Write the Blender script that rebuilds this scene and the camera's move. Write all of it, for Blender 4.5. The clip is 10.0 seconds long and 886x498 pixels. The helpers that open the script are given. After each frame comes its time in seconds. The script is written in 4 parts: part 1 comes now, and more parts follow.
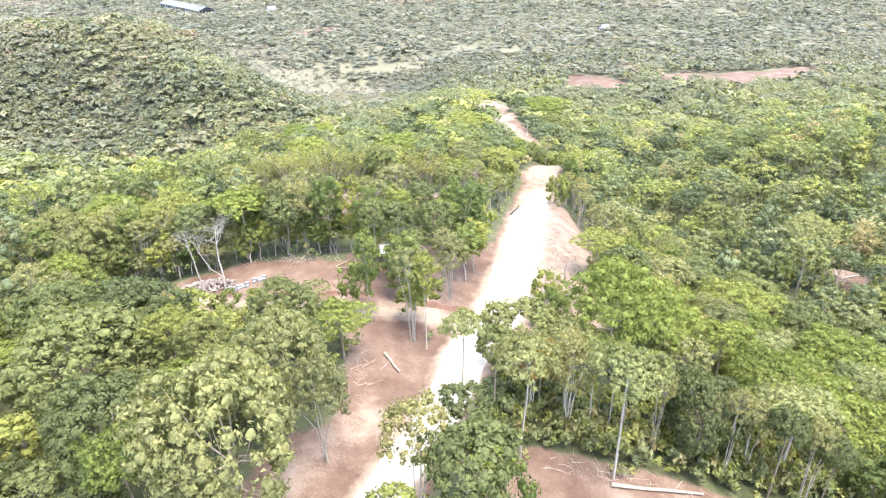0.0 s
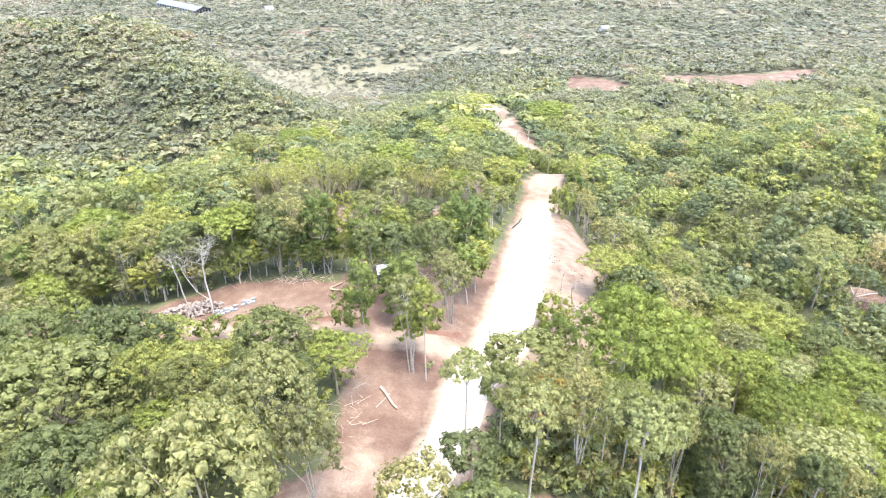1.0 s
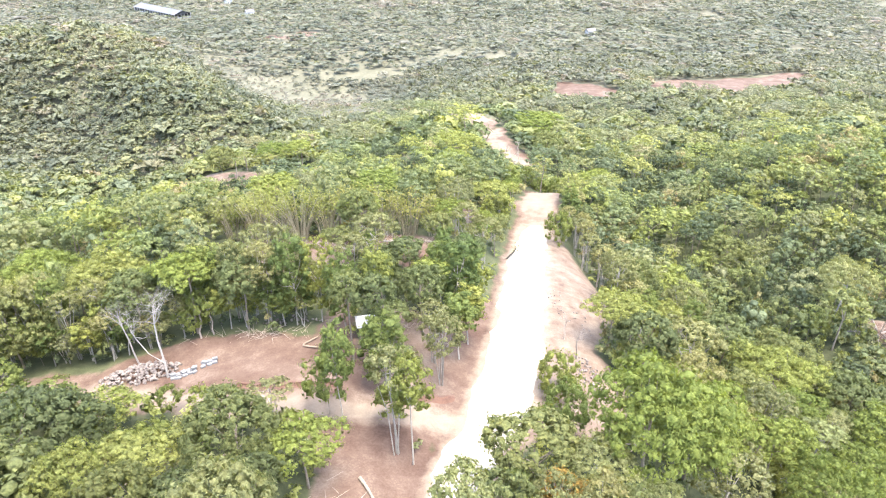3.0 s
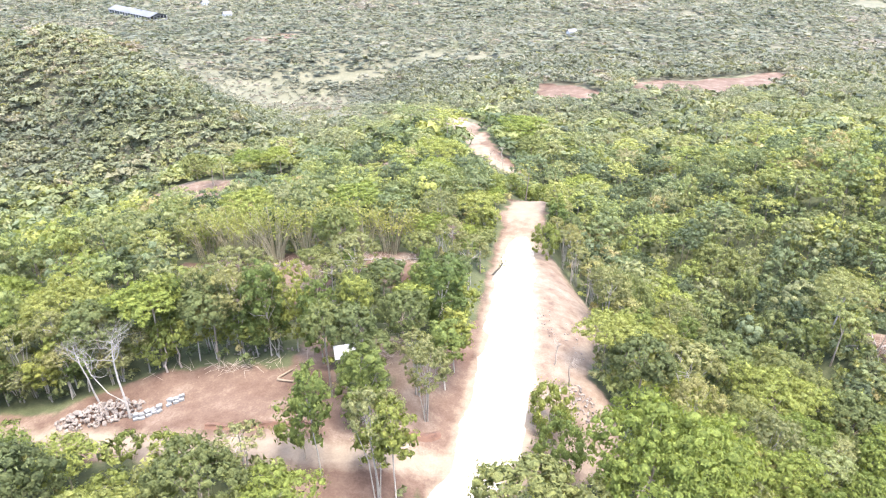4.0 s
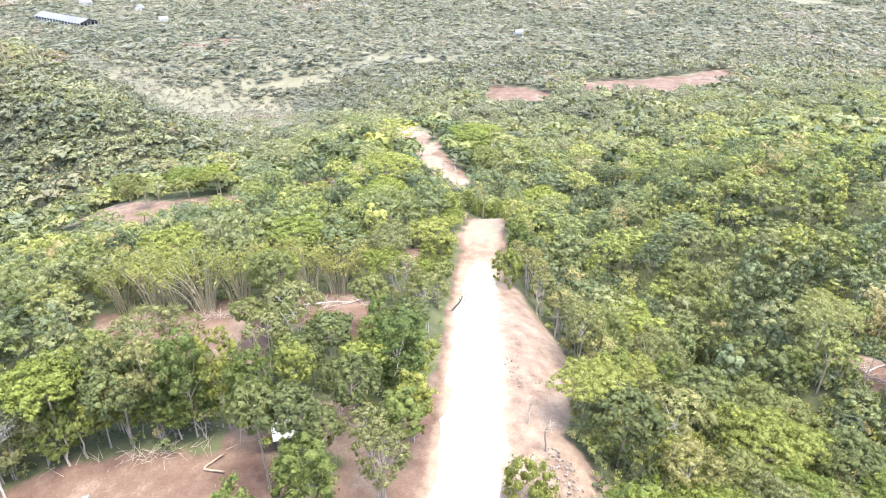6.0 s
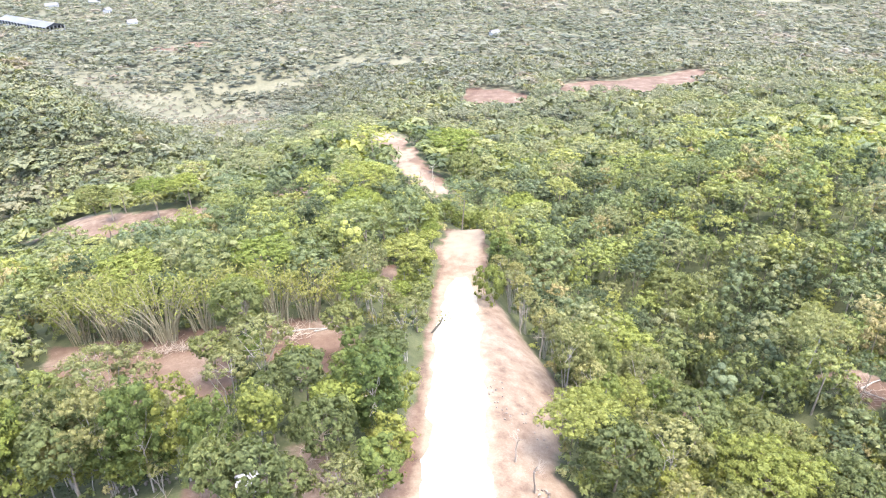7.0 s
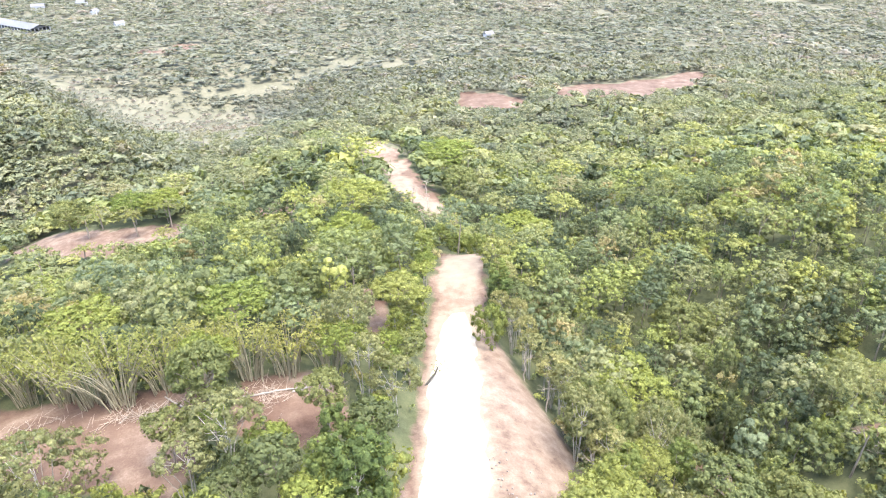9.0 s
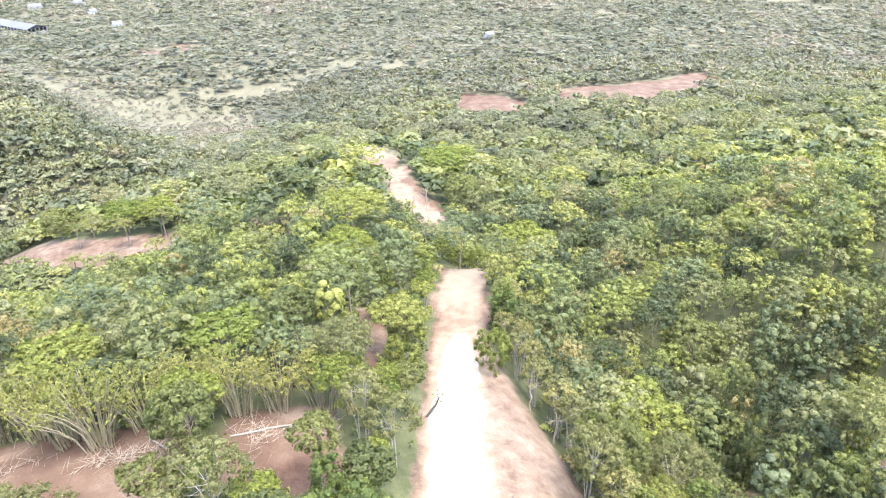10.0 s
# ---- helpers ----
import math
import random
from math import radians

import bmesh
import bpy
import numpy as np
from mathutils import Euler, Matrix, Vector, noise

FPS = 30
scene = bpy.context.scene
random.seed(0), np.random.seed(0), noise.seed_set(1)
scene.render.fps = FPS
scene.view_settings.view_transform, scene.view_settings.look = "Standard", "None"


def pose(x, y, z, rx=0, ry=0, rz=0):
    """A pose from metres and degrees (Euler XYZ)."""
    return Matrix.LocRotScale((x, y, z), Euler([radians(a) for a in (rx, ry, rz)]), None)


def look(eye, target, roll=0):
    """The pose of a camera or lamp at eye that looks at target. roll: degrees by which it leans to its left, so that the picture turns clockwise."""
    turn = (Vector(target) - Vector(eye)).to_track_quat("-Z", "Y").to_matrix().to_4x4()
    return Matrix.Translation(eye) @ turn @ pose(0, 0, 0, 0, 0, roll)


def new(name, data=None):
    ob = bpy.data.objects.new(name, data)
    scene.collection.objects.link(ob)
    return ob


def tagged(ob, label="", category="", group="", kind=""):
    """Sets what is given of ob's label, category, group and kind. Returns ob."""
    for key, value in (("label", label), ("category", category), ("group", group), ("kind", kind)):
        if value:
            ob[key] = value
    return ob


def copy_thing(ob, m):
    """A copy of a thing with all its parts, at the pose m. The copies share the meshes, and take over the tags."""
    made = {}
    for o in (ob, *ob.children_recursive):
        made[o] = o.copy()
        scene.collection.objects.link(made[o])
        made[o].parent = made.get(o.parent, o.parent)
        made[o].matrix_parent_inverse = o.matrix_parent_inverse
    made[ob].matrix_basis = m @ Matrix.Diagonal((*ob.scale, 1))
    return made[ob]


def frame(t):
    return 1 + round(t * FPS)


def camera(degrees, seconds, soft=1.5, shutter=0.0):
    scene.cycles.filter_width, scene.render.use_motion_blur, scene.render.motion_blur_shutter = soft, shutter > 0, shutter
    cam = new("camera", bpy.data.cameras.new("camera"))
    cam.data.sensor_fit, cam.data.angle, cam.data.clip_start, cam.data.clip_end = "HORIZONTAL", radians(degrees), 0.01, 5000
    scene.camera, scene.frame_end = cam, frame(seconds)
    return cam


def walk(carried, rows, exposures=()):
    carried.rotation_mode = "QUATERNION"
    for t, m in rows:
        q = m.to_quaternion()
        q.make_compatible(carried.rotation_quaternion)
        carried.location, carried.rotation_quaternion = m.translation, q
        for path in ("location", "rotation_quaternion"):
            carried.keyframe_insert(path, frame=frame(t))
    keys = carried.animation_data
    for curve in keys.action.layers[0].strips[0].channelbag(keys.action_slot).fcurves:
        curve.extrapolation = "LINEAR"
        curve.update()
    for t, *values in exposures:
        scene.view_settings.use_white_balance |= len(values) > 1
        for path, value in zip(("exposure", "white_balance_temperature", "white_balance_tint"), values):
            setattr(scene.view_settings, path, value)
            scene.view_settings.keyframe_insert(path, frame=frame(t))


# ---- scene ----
cam = camera(68.0, 10.0, 1.2)
PATH = [
    (0, (0.962, -0.686, 46.09), (0.943, 1.065, 45.124), -0.4),
    (0.5, (0.897, 1.81, 46.213), (0.879, 3.56, 45.246), -0.3),
    (1, (0.665, 4.389, 46.179), (0.652, 6.139, 45.212), -0.2),
    (1.5, (0.648, 7.057, 46.181), (0.64, 8.808, 45.215), -0.3),
    (2, (0.542, 9.593, 46.156), (0.542, 11.345, 45.192), -0.2),
    (2.5, (0.474, 12.245, 46.136), (0.486, 13.997, 45.172), -0.2),
    (4, (0.673, 19.739, 46.095), (0.75, 21.49, 45.131), -0.2),
    (4.5, (0.702, 22.25, 46.081), (0.815, 23.999, 45.116), -0.2),
    (5, (0.853, 24.76, 45.995), (0.999, 26.506, 45.031), -0.2),
    (5.5, (1.115, 27.275, 45.854), (1.295, 29.018, 44.89), -0.2),
    (7, (2.324, 34.817, 45.722), (2.6, 36.547, 44.758), -0.3),
    (7.5, (2.789, 37.292, 45.755), (3.081, 39.019, 44.79), -0.3),
    (8, (3.143, 39.677, 45.821), (3.435, 41.403, 44.855), -0.3),
    (8.5, (3.569, 42.23, 45.725), (3.861, 43.958, 44.76), -0.3),
    (9, (3.875, 44.729, 45.819), (4.168, 46.455, 44.852), -0.3),
    (9.5, (4.201, 47.244, 45.878), (4.495, 48.97, 44.911), -0.2),
    (10, (4.577, 49.741, 46.047), (4.87, 51.466, 45.077), -0.3),
]
walk(cam, [(t, look(eye, target, roll)) for t, eye, target, roll in PATH], [(0.0, 3.40), (2.5, 3.38), (4.5, 3.31), (10.0, 3.29)])

# ---- light: a hazy sun high over the road, a little behind and to the east ----
SUN_UP, SUN_ROUND = 74.0, 140.0
world = bpy.data.worlds.new("sky")
scene.world = world
world.use_nodes = True
wn = world.node_tree.nodes
sky = wn.new("ShaderNodeTexSky")
sky.sky_type, sky.sun_disc = "NISHITA", False
sky.sun_elevation, sky.sun_rotation = radians(SUN_UP), radians(SUN_ROUND)
sky.air_density, sky.dust_density = 1.0, 3.0
world.node_tree.links.new(sky.outputs[0], wn["Background"].inputs[0])
wn["Background"].inputs[1].default_value = 0.15
sun = new("sun", bpy.data.lights.new("sun", "SUN"))
sun.data.energy, sun.data.angle, sun.data.color = 1.1, radians(26.0), (1.0, 0.95, 0.86)
way = Vector((math.sin(radians(SUN_ROUND)) * math.cos(radians(SUN_UP)), math.cos(radians(SUN_ROUND)) * math.cos(radians(SUN_UP)), math.sin(radians(SUN_UP))))
sun.matrix_world = look(way * 300, (0, 0, 0))

rng = np.random.default_rng(7)


# ---- materials ----
def material(name):
    mat = bpy.data.materials.new(name)
    mat.use_nodes = True
    nt = mat.node_tree
    nt.nodes.clear()
    out = nt.nodes.new("ShaderNodeOutputMaterial")
    return mat, nt, out


def node(nt, kind, **values):
    n = nt.nodes.new(kind)
    for key, value in values.items():
        n.inputs[key.replace("_", " ")].default_value = value
    return n


def mix(nt, fac, a, b, blend="MIX"):
    n = nt.nodes.new("ShaderNodeMix")
    n.data_type, n.blend_type = "RGBA", blend
    for socket, value in ((n.inputs[0], fac), (n.inputs[6], a), (n.inputs[7], b)):
        if isinstance(value, bpy.types.NodeSocket):
            nt.links.new(value, socket)
        elif isinstance(value, tuple):
            socket.default_value = (*value, 1) if len(value) == 3 else value
        else:
            socket.default_value = value
    return n.outputs[2]


def ramp(nt, fac, stops):
    n = nt.nodes.new("ShaderNodeValToRGB")
    els = n.color_ramp.elements
    while len(els) < len(stops):
        els.new(0.5)
    for el, (p, c) in zip(els, stops):
        el.position, el.color = p, (*c, 1)
    nt.links.new(fac, n.inputs[0])
    return n.outputs[0]


def noise_tex(nt, scale, detail=4.0, rough=0.6, coords="Object"):
    tc = nt.nodes.new("ShaderNodeTexCoord")
    n = node(nt, "ShaderNodeTexNoise", Scale=scale, Detail=detail, Roughness=rough)
    nt.links.new(tc.outputs[coords], n.inputs["Vector"])
    return n.outputs[0]


def attribute(nt, name):
    n = nt.nodes.new("ShaderNodeAttribute")
    n.attribute_name = name
    return n.outputs["Fac"]


def scalar(nt, op, a, b):
    n = nt.nodes.new("ShaderNodeMath")
    n.operation = op
    for socket, value in zip(n.inputs, (a, b)):
        if isinstance(value, bpy.types.NodeSocket):
            nt.links.new(value, socket)
        else:
            socket.default_value = value
    return n.outputs[0]


def leaf_material(name, stops, joined=False, hazed=None):
    """Leaves: half matt, a little light through them; colour from plant to plant, then from leaf to leaf."""
    mat, nt, out = material(name)
    if joined:
        pick = attribute(nt, "tint")
    else:
        pick = nt.nodes.new("ShaderNodeObjectInfo").outputs["Random"]
    colour = ramp(nt, pick, stops)
    # blends to the greyed ramp with distance: haze put into the leaf colour
    if hazed:
        colour = mix(nt, attribute(nt, "hazed"), colour, ramp(nt, pick, hazed))
    island = nt.nodes.new("ShaderNodeNewGeometry").outputs["Random Per Island"]
    bright = ramp(nt, island, [(0.0, (0.82, 0.84, 0.84)), (0.5, (1.0, 1.0, 0.98)), (1.0, (1.18, 1.16, 1.10))])
    colour = mix(nt, 1.0, colour, bright, "MULTIPLY")
    leaflets = mix(nt, 0.45, noise_tex(nt, 5.0, 4.0, 0.8), noise_tex(nt, 1.9, 3.0, 0.65))
    # random leaflet mottling; its dark end also paints shade into the gaps
    colour = mix(nt, 1.0, colour, ramp(nt, leaflets, [(0.36, (0.56, 0.58, 0.56)), (0.50, (1.0, 1.0, 1.0)), (0.63, (1.36, 1.34, 1.30))]), "MULTIPLY")
    patch = noise_tex(nt, 0.45, 2.0)
    colour = mix(nt, scalar(nt, "MULTIPLY", patch, 0.35), colour, mix(nt, 1.0, colour, (1.1, 1.06, 0.9), "MULTIPLY"))
    bsdf = node(nt, "ShaderNodeBsdfPrincipled", Roughness=0.7)
    bsdf.inputs["Specular IOR Level"].default_value = 0.15
    nt.links.new(colour, bsdf.inputs["Base Color"])
    relief = node(nt, "ShaderNodeBump", Strength=1.0, Distance=0.5)
    nt.links.new(leaflets, relief.inputs["Height"])
    nt.links.new(relief.outputs[0], bsdf.inputs["Normal"])
    through_leaf = nt.nodes.new("ShaderNodeBsdfTranslucent")
    nt.links.new(mix(nt, 1.0, colour, (1.32, 1.28, 0.66), "MULTIPLY"), through_leaf.inputs[0])
    both = nt.nodes.new("ShaderNodeMixShader")
    both.inputs[0].default_value = 0.36
    nt.links.new(bsdf.outputs[0], both.inputs[1])
    nt.links.new(through_leaf.outputs[0], both.inputs[2])
    nt.links.new(both.outputs[0], out.inputs[0])
    return mat


def solid_material(name, dark, light, scale=3.0, rough=0.9, bump=0.3, per_object=0.25, metal=0.0, stretch=None):
    """Bark, stone, soil or board: two tones by noise at two scales, with relief."""
    mat, nt, out = material(name)
    big, fine = noise_tex(nt, scale), noise_tex(nt, scale * 7, 6.0, 0.7)
    colour = ramp(nt, mix(nt, 0.45, big, fine), [(0.3, dark), (0.7, light)])
    if per_object:
        pick = nt.nodes.new("ShaderNodeObjectInfo").outputs["Random"]
        tone = ramp(nt, pick, [(0.0, (1 - per_object,) * 3), (1.0, (1 + per_object,) * 3)])
        colour = mix(nt, 1.0, colour, tone, "MULTIPLY")
    bsdf = node(nt, "ShaderNodeBsdfPrincipled", Roughness=rough, Metallic=metal)
    nt.links.new(colour, bsdf.inputs["Base Color"])
    b = node(nt, "ShaderNodeBump", Strength=bump, Distance=0.05)
    nt.links.new(fine, b.inputs["Height"])
    nt.links.new(b.outputs[0], bsdf.inputs["Normal"])
    nt.links.new(bsdf.outputs[0], out.inputs[0])
    return mat


GREENS = [(0.0, (0.065, 0.083, 0.047)), (0.14, (0.091, 0.114, 0.067)), (0.26, (0.145, 0.164, 0.070)), (0.36, (0.125, 0.153, 0.094)), (0.48, (0.199, 0.225, 0.071)),
          (0.58, (0.175, 0.185, 0.108)), (0.70, (0.248, 0.260, 0.083)), (0.80, (0.140, 0.173, 0.083)), (0.90, (0.248, 0.231, 0.125)), (1.0, (0.242, 0.208, 0.109))]
# far leaf colours, greyer and paler to stand in for aerial haze
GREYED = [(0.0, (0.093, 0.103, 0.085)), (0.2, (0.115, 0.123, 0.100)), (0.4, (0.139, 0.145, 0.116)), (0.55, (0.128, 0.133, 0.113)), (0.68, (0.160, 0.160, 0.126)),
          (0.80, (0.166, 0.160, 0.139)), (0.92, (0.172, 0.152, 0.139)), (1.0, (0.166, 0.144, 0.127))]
LEAF = {
    "mango": leaf_material("dark_leaves", [(0.0, (0.090, 0.108, 0.050)), (0.5, (0.125, 0.146, 0.062)), (1.0, (0.159, 0.168, 0.066))]),
    "blossom": leaf_material("pale_flushed_leaves", [(0.0, (0.190, 0.201, 0.094)), (1.0, (0.231, 0.231, 0.105))]),
    "feather": leaf_material("feathery_leaves", [(0.0, (0.132, 0.166, 0.047)), (0.5, (0.178, 0.210, 0.056)), (1.0, (0.221, 0.234, 0.079))]),
    "slim": leaf_material("fresh_leaves", [(0.0, (0.088, 0.120, 0.043)), (0.6, (0.135, 0.165, 0.052)), (1.0, (0.204, 0.214, 0.060))]),
    "sparse": leaf_material("thin_grey_green_leaves", [(0.0, (0.154, 0.163, 0.082)), (0.6, (0.193, 0.197, 0.092)), (1.0, (0.235, 0.222, 0.101))]),
    "umbrella": leaf_material("pale_green_leaves", [(0.0, (0.183, 0.207, 0.094)), (1.0, (0.228, 0.235, 0.109))]),
    "column": leaf_material("vine_leaves", [(0.0, (0.072, 0.090, 0.042)), (1.0, (0.106, 0.119, 0.051))]),
    "shrub": leaf_material("yellow_green_leaves", [(0.0, (0.112, 0.148, 0.049)), (1.0, (0.204, 0.216, 0.062))]),
    "autumn": leaf_material("rusty_leaves", [(0.0, (0.309, 0.205, 0.059)), (1.0, (0.339, 0.246, 0.066))]),
    "bamboo": leaf_material("bamboo_leaves", [(0.0, (0.169, 0.184, 0.059)), (1.0, (0.225, 0.220, 0.077))]),
    "palm": leaf_material("palm_leaves", [(0.0, (0.097, 0.116, 0.038)), (1.0, (0.158, 0.165, 0.051))]),
}
FOREST_LEAVES = leaf_material("forest_leaves", GREENS, joined=True, hazed=GREYED)
BARK = solid_material("grey_brown_bark", (0.10, 0.080, 0.060), (0.27, 0.225, 0.175), 2.5)
PALE_BARK = solid_material("pale_bark", (0.18, 0.16, 0.135), (0.34, 0.315, 0.275), 2.5)
DEAD_WOOD = solid_material("bleached_wood", (0.14, 0.126, 0.114), (0.25, 0.234, 0.216), 3.0)
CANE = solid_material("dry_bamboo_cane", (0.17, 0.150, 0.094), (0.30, 0.272, 0.185), 2.0)
STONE = solid_material("broken_limestone", (0.080, 0.064, 0.055), (0.180, 0.152, 0.133), 2.0, bump=0.6)
BLOCK = solid_material("concrete_block", (0.105, 0.107, 0.110), (0.150, 0.152, 0.156), 4.0, bump=0.2, per_object=0.15)
SHEET = solid_material("white_roof_sheet", (0.145, 0.145, 0.150), (0.205, 0.205, 0.210), 1.0, rough=0.5, bump=0.05)
RED_SOIL = solid_material("raw_red_soil", (0.044, 0.019, 0.011), (0.112, 0.060, 0.040), 1.4, bump=0.7, per_object=0)
TIMBER = solid_material("raw_timber", (0.12, 0.09, 0.062), (0.22, 0.172, 0.125), 2.0)


def ground_material():
    """Leaf litter and low growth; red-brown soil where cleared; pale dust where driven; dry grass on open slopes."""
    mat, nt, out = material("ground_cover")
    big, mid, fine = noise_tex(nt, 0.07, 5), noise_tex(nt, 0.6, 6, 0.65), noise_tex(nt, 5.0, 8, 0.75)
    litter = ramp(nt, mix(nt, 0.5, mid, fine), [(0.3, (0.026, 0.031, 0.015)), (0.5, (0.050, 0.056, 0.027)), (0.7, (0.086, 0.084, 0.046))])
    wide = noise_tex(nt, 0.16, 5, 0.6)
    soil = ramp(nt, mix(nt, 0.5, wide, mix(nt, 0.55, mid, fine)), [(0.36, (0.038, 0.022, 0.016)), (0.44, (0.066, 0.041, 0.030)), (0.52, (0.090, 0.061, 0.046)), (0.62, (0.150, 0.116, 0.092))])
    dust = ramp(nt, mix(nt, 0.5, mid, fine), [(0.3, (0.112, 0.084, 0.062)), (0.7, (0.185, 0.150, 0.116))])
    grass = ramp(nt, mix(nt, 0.5, big, mid), [(0.36, (0.060, 0.060, 0.040)), (0.5, (0.088, 0.085, 0.058)), (0.64, (0.118, 0.108, 0.076))])
    edge = scalar(nt, "MULTIPLY", scalar(nt, "SUBTRACT", mid, 0.5), 0.9)

    def masked(name, low=0.38, high=0.62):
        m = nt.nodes.new("ShaderNodeMapRange")
        m.inputs[1].default_value, m.inputs[2].default_value = low, high
        nt.links.new(scalar(nt, "ADD", attribute(nt, name), edge), m.inputs[0])
        return m.outputs[0]
    colour = mix(nt, masked("grassy"), litter, grass)
    colour = mix(nt, masked("bare"), colour, soil)
    colour = mix(nt, masked("dusty", 0.22, 0.80), colour, dust)
    bsdf = node(nt, "ShaderNodeBsdfPrincipled", Roughness=0.95)
    bsdf.inputs["Specular IOR Level"].default_value = 0.15
    nt.links.new(colour, bsdf.inputs["Base Color"])
    b = node(nt, "ShaderNodeBump", Strength=0.45, Distance=0.1)
    nt.links.new(mix(nt, 0.5, mid, fine), b.inputs["Height"])
    nt.links.new(b.outputs[0], bsdf.inputs["Normal"])
    nt.links.new(bsdf.outputs[0], out.inputs[0])
    return mat


GROUND = ground_material()
GRAVEL = solid_material("crushed_limestone", (0.180, 0.157, 0.125), (0.310, 0.281, 0.231), 0.5, bump=0.5, per_object=0)


# ---- lie of the land: (x, y, reach, height) of rises and hollows on a slope that falls to the valley ----
NEAR_FORMS = [
    (-60, 20, 45, -2), (0, 20, 45, 3.4), (50, 20, 45, -7.6), (-40, 62, 30, -2.9),
    (-8, 62, 30, 1.1), (22, 62, 30, -3.8), (60, 62, 30, -10.4), (110, 62, 30, -24),
    (-45, 105, 30, -1), (-12, 105, 30, 2.2), (20, 105, 30, -0.6), (52, 105, 30, -19.4),
    (90, 105, 30, -3.5), (-60, 150, 38, -8.3), (-15, 150, 38, -5.9), (20, 150, 38, -0.8),
    (55, 150, 38, -9.8), (105, 150, 38, 3.2), (22, 137, 15, 4), (-125, 110, 50, -22.6),
    (-150, 50, 60, -9.1), (200, 130, 70, -13.2), (61, 90, 14, 9.5),
]
FAR_FORMS = [
    (-90, 205, 48, -26.3), (-40, 205, 48, -3.5), (15, 205, 48, 3.7), (80, 205, 48, -9.1),
    (-180, 285, 70, -35.4), (-105, 285, 70, -6.8), (20, 285, 70, -5.3), (110, 285, 70, -3.3),
    (-230, 330, 60, 33.0), (-150, 330, 60, 49.5), (-80, 330, 60, -11.4), (18, 160, 15, 2.4),
    (-60, 440, 70, -18.4), (110, 370, 60, 3), (-98, 290, 35, 19.5), (-75, 215, 28, 14.2),
    (-125, 270, 35, -1.4), (40, 168, 22, -6.5), (14, 245, 25, 8.8), (-310, 335, 60, 19.1),
]


def land(x, y):
    x, y = np.asarray(x, float), np.asarray(y, float)
    z = -70 + 76 / (1 + (np.maximum(y - 20, 0) / 235) ** 2.8)
    for cx, cy, reach, high in NEAR_FORMS + FAR_FORMS:
        z = z + high * np.exp(-((x - cx) ** 2 + (y - cy) ** 2) / reach ** 2)
    return z


def soft_noise(x, y, size, seed=0):
    """Smooth value noise in -1..1."""
    u, v = np.asarray(x, float) / size + 91.7 * seed, np.asarray(y, float) / size + 37.3 * seed
    i, j = np.floor(u), np.floor(v)
    f, g = u - i, v - j
    f, g = f * f * (3 - 2 * f), g * g * (3 - 2 * g)

    def h(a, b):
        s = np.sin(a * 127.1 + b * 311.7 + seed * 17.0) * 43758.5453
        return (s - np.floor(s)) * 2 - 1
    return (h(i, j) * (1 - f) + h(i + 1, j) * f) * (1 - g) + (h(i, j + 1) * (1 - f) + h(i + 1, j + 1) * f) * g


# centre line of the graded road: y, x, half width
ROAD = [(-60, -52, 3), (-10, -26, 3), (15, -13, 2.6), (33.6, -3.8, 2.2), (40, -1.2, 2.3), (47, 1.2, 2.2), (53, 2.6, 2.6), (60, 6.0, 3.2), (68, 8.1, 3.2), (78, 10.5, 3.2), (88, 12.4, 3.2),
        (98, 14.1, 3.0), (108, 16.1, 3.0), (118, 18.2, 3.0), (127, 20.2, 3.0), (138, 22.6, 2.8), (146, 24.4, 2.3), (160, 25.5, 3.0), (178, 25.0, 2.2), (190, 21.6, 2.2), (201, 18.8, 2.2), (215, 19.5, 2.8), (230, 17.0, 3.6), (243, 12, 4.2), (252, 5, 2.6)]
RY, RX, RW = (np.array(c, float) for c in zip(*ROAD))


def off_road(x, y):
    """Metres from the road's edge; below zero on it; far off the ends it is large."""
    d = np.abs(x - np.interp(y, RY, RX)) / np.sqrt(1 + 0.05) - np.interp(y, RY, RW)
    return np.where((y > RY[-1] + 3) | ((y > 146) & (y < 172)), 50.0, d)


# cleared ground, by outline
SIDE_CLEARING = [(-52, 70), (-34, 68.5), (-28, 72.5), (-18, 73), (-12.5, 72), (-11.5, 79), (-8.5, 79), (-8, 70), (-4, 66), (-1, 72), (6, 82), (9, 90), (12, 60), (0, 57), (-10, 57.5), (-25, 61), (-52, 66)]
LOWER_TRACK = [(-9, 62), (-4, 62), (1, 55), (-1, 47), (-4, 36), (-6, 30), (-22, 18), (-24, 24), (-15, 33), (-14, 38), (-9.5, 41), (-9, 48), (-10, 56)]
MIDDLE_CLEARING = [(-33, 102), (-20, 99.5), (-11, 98.5), (-9.5, 86), (-12, 83), (-22, 87), (-30, 92)]
BAMBOO_CLEARING = [(-7.5, 90), (-8, 99.5), (-3, 100.5), (1.8, 100.5), (3.5, 91), (-1, 88)]
POCKET = [(-4.5, 78), (-1, 78), (0, 71), (-3.5, 71)]
EAST_SHOULDER = [(16, 118), (22.3, 115), (23.5, 107), (25, 98), (25.3, 88.5), (21.5, 81), (18.5, 74.5), (21.5, 69), (18, 61), (8, 57), (9, 90)]
NEAR_TRACK = [(4, 40.2), (12, 40.2), (20, 40), (34, 36), (34, 29), (18, 30), (4, 31)]
FALLEN_GAP = [(60, 92.5), (67, 93), (68, 86), (62, 84.5)]
SMALL_GAPS = [(43.5, 97), (49, 99), (49, 93), (44, 92)]
STRIP = [(5.5, 128), (8.5, 128), (9, 109), (6, 109)]
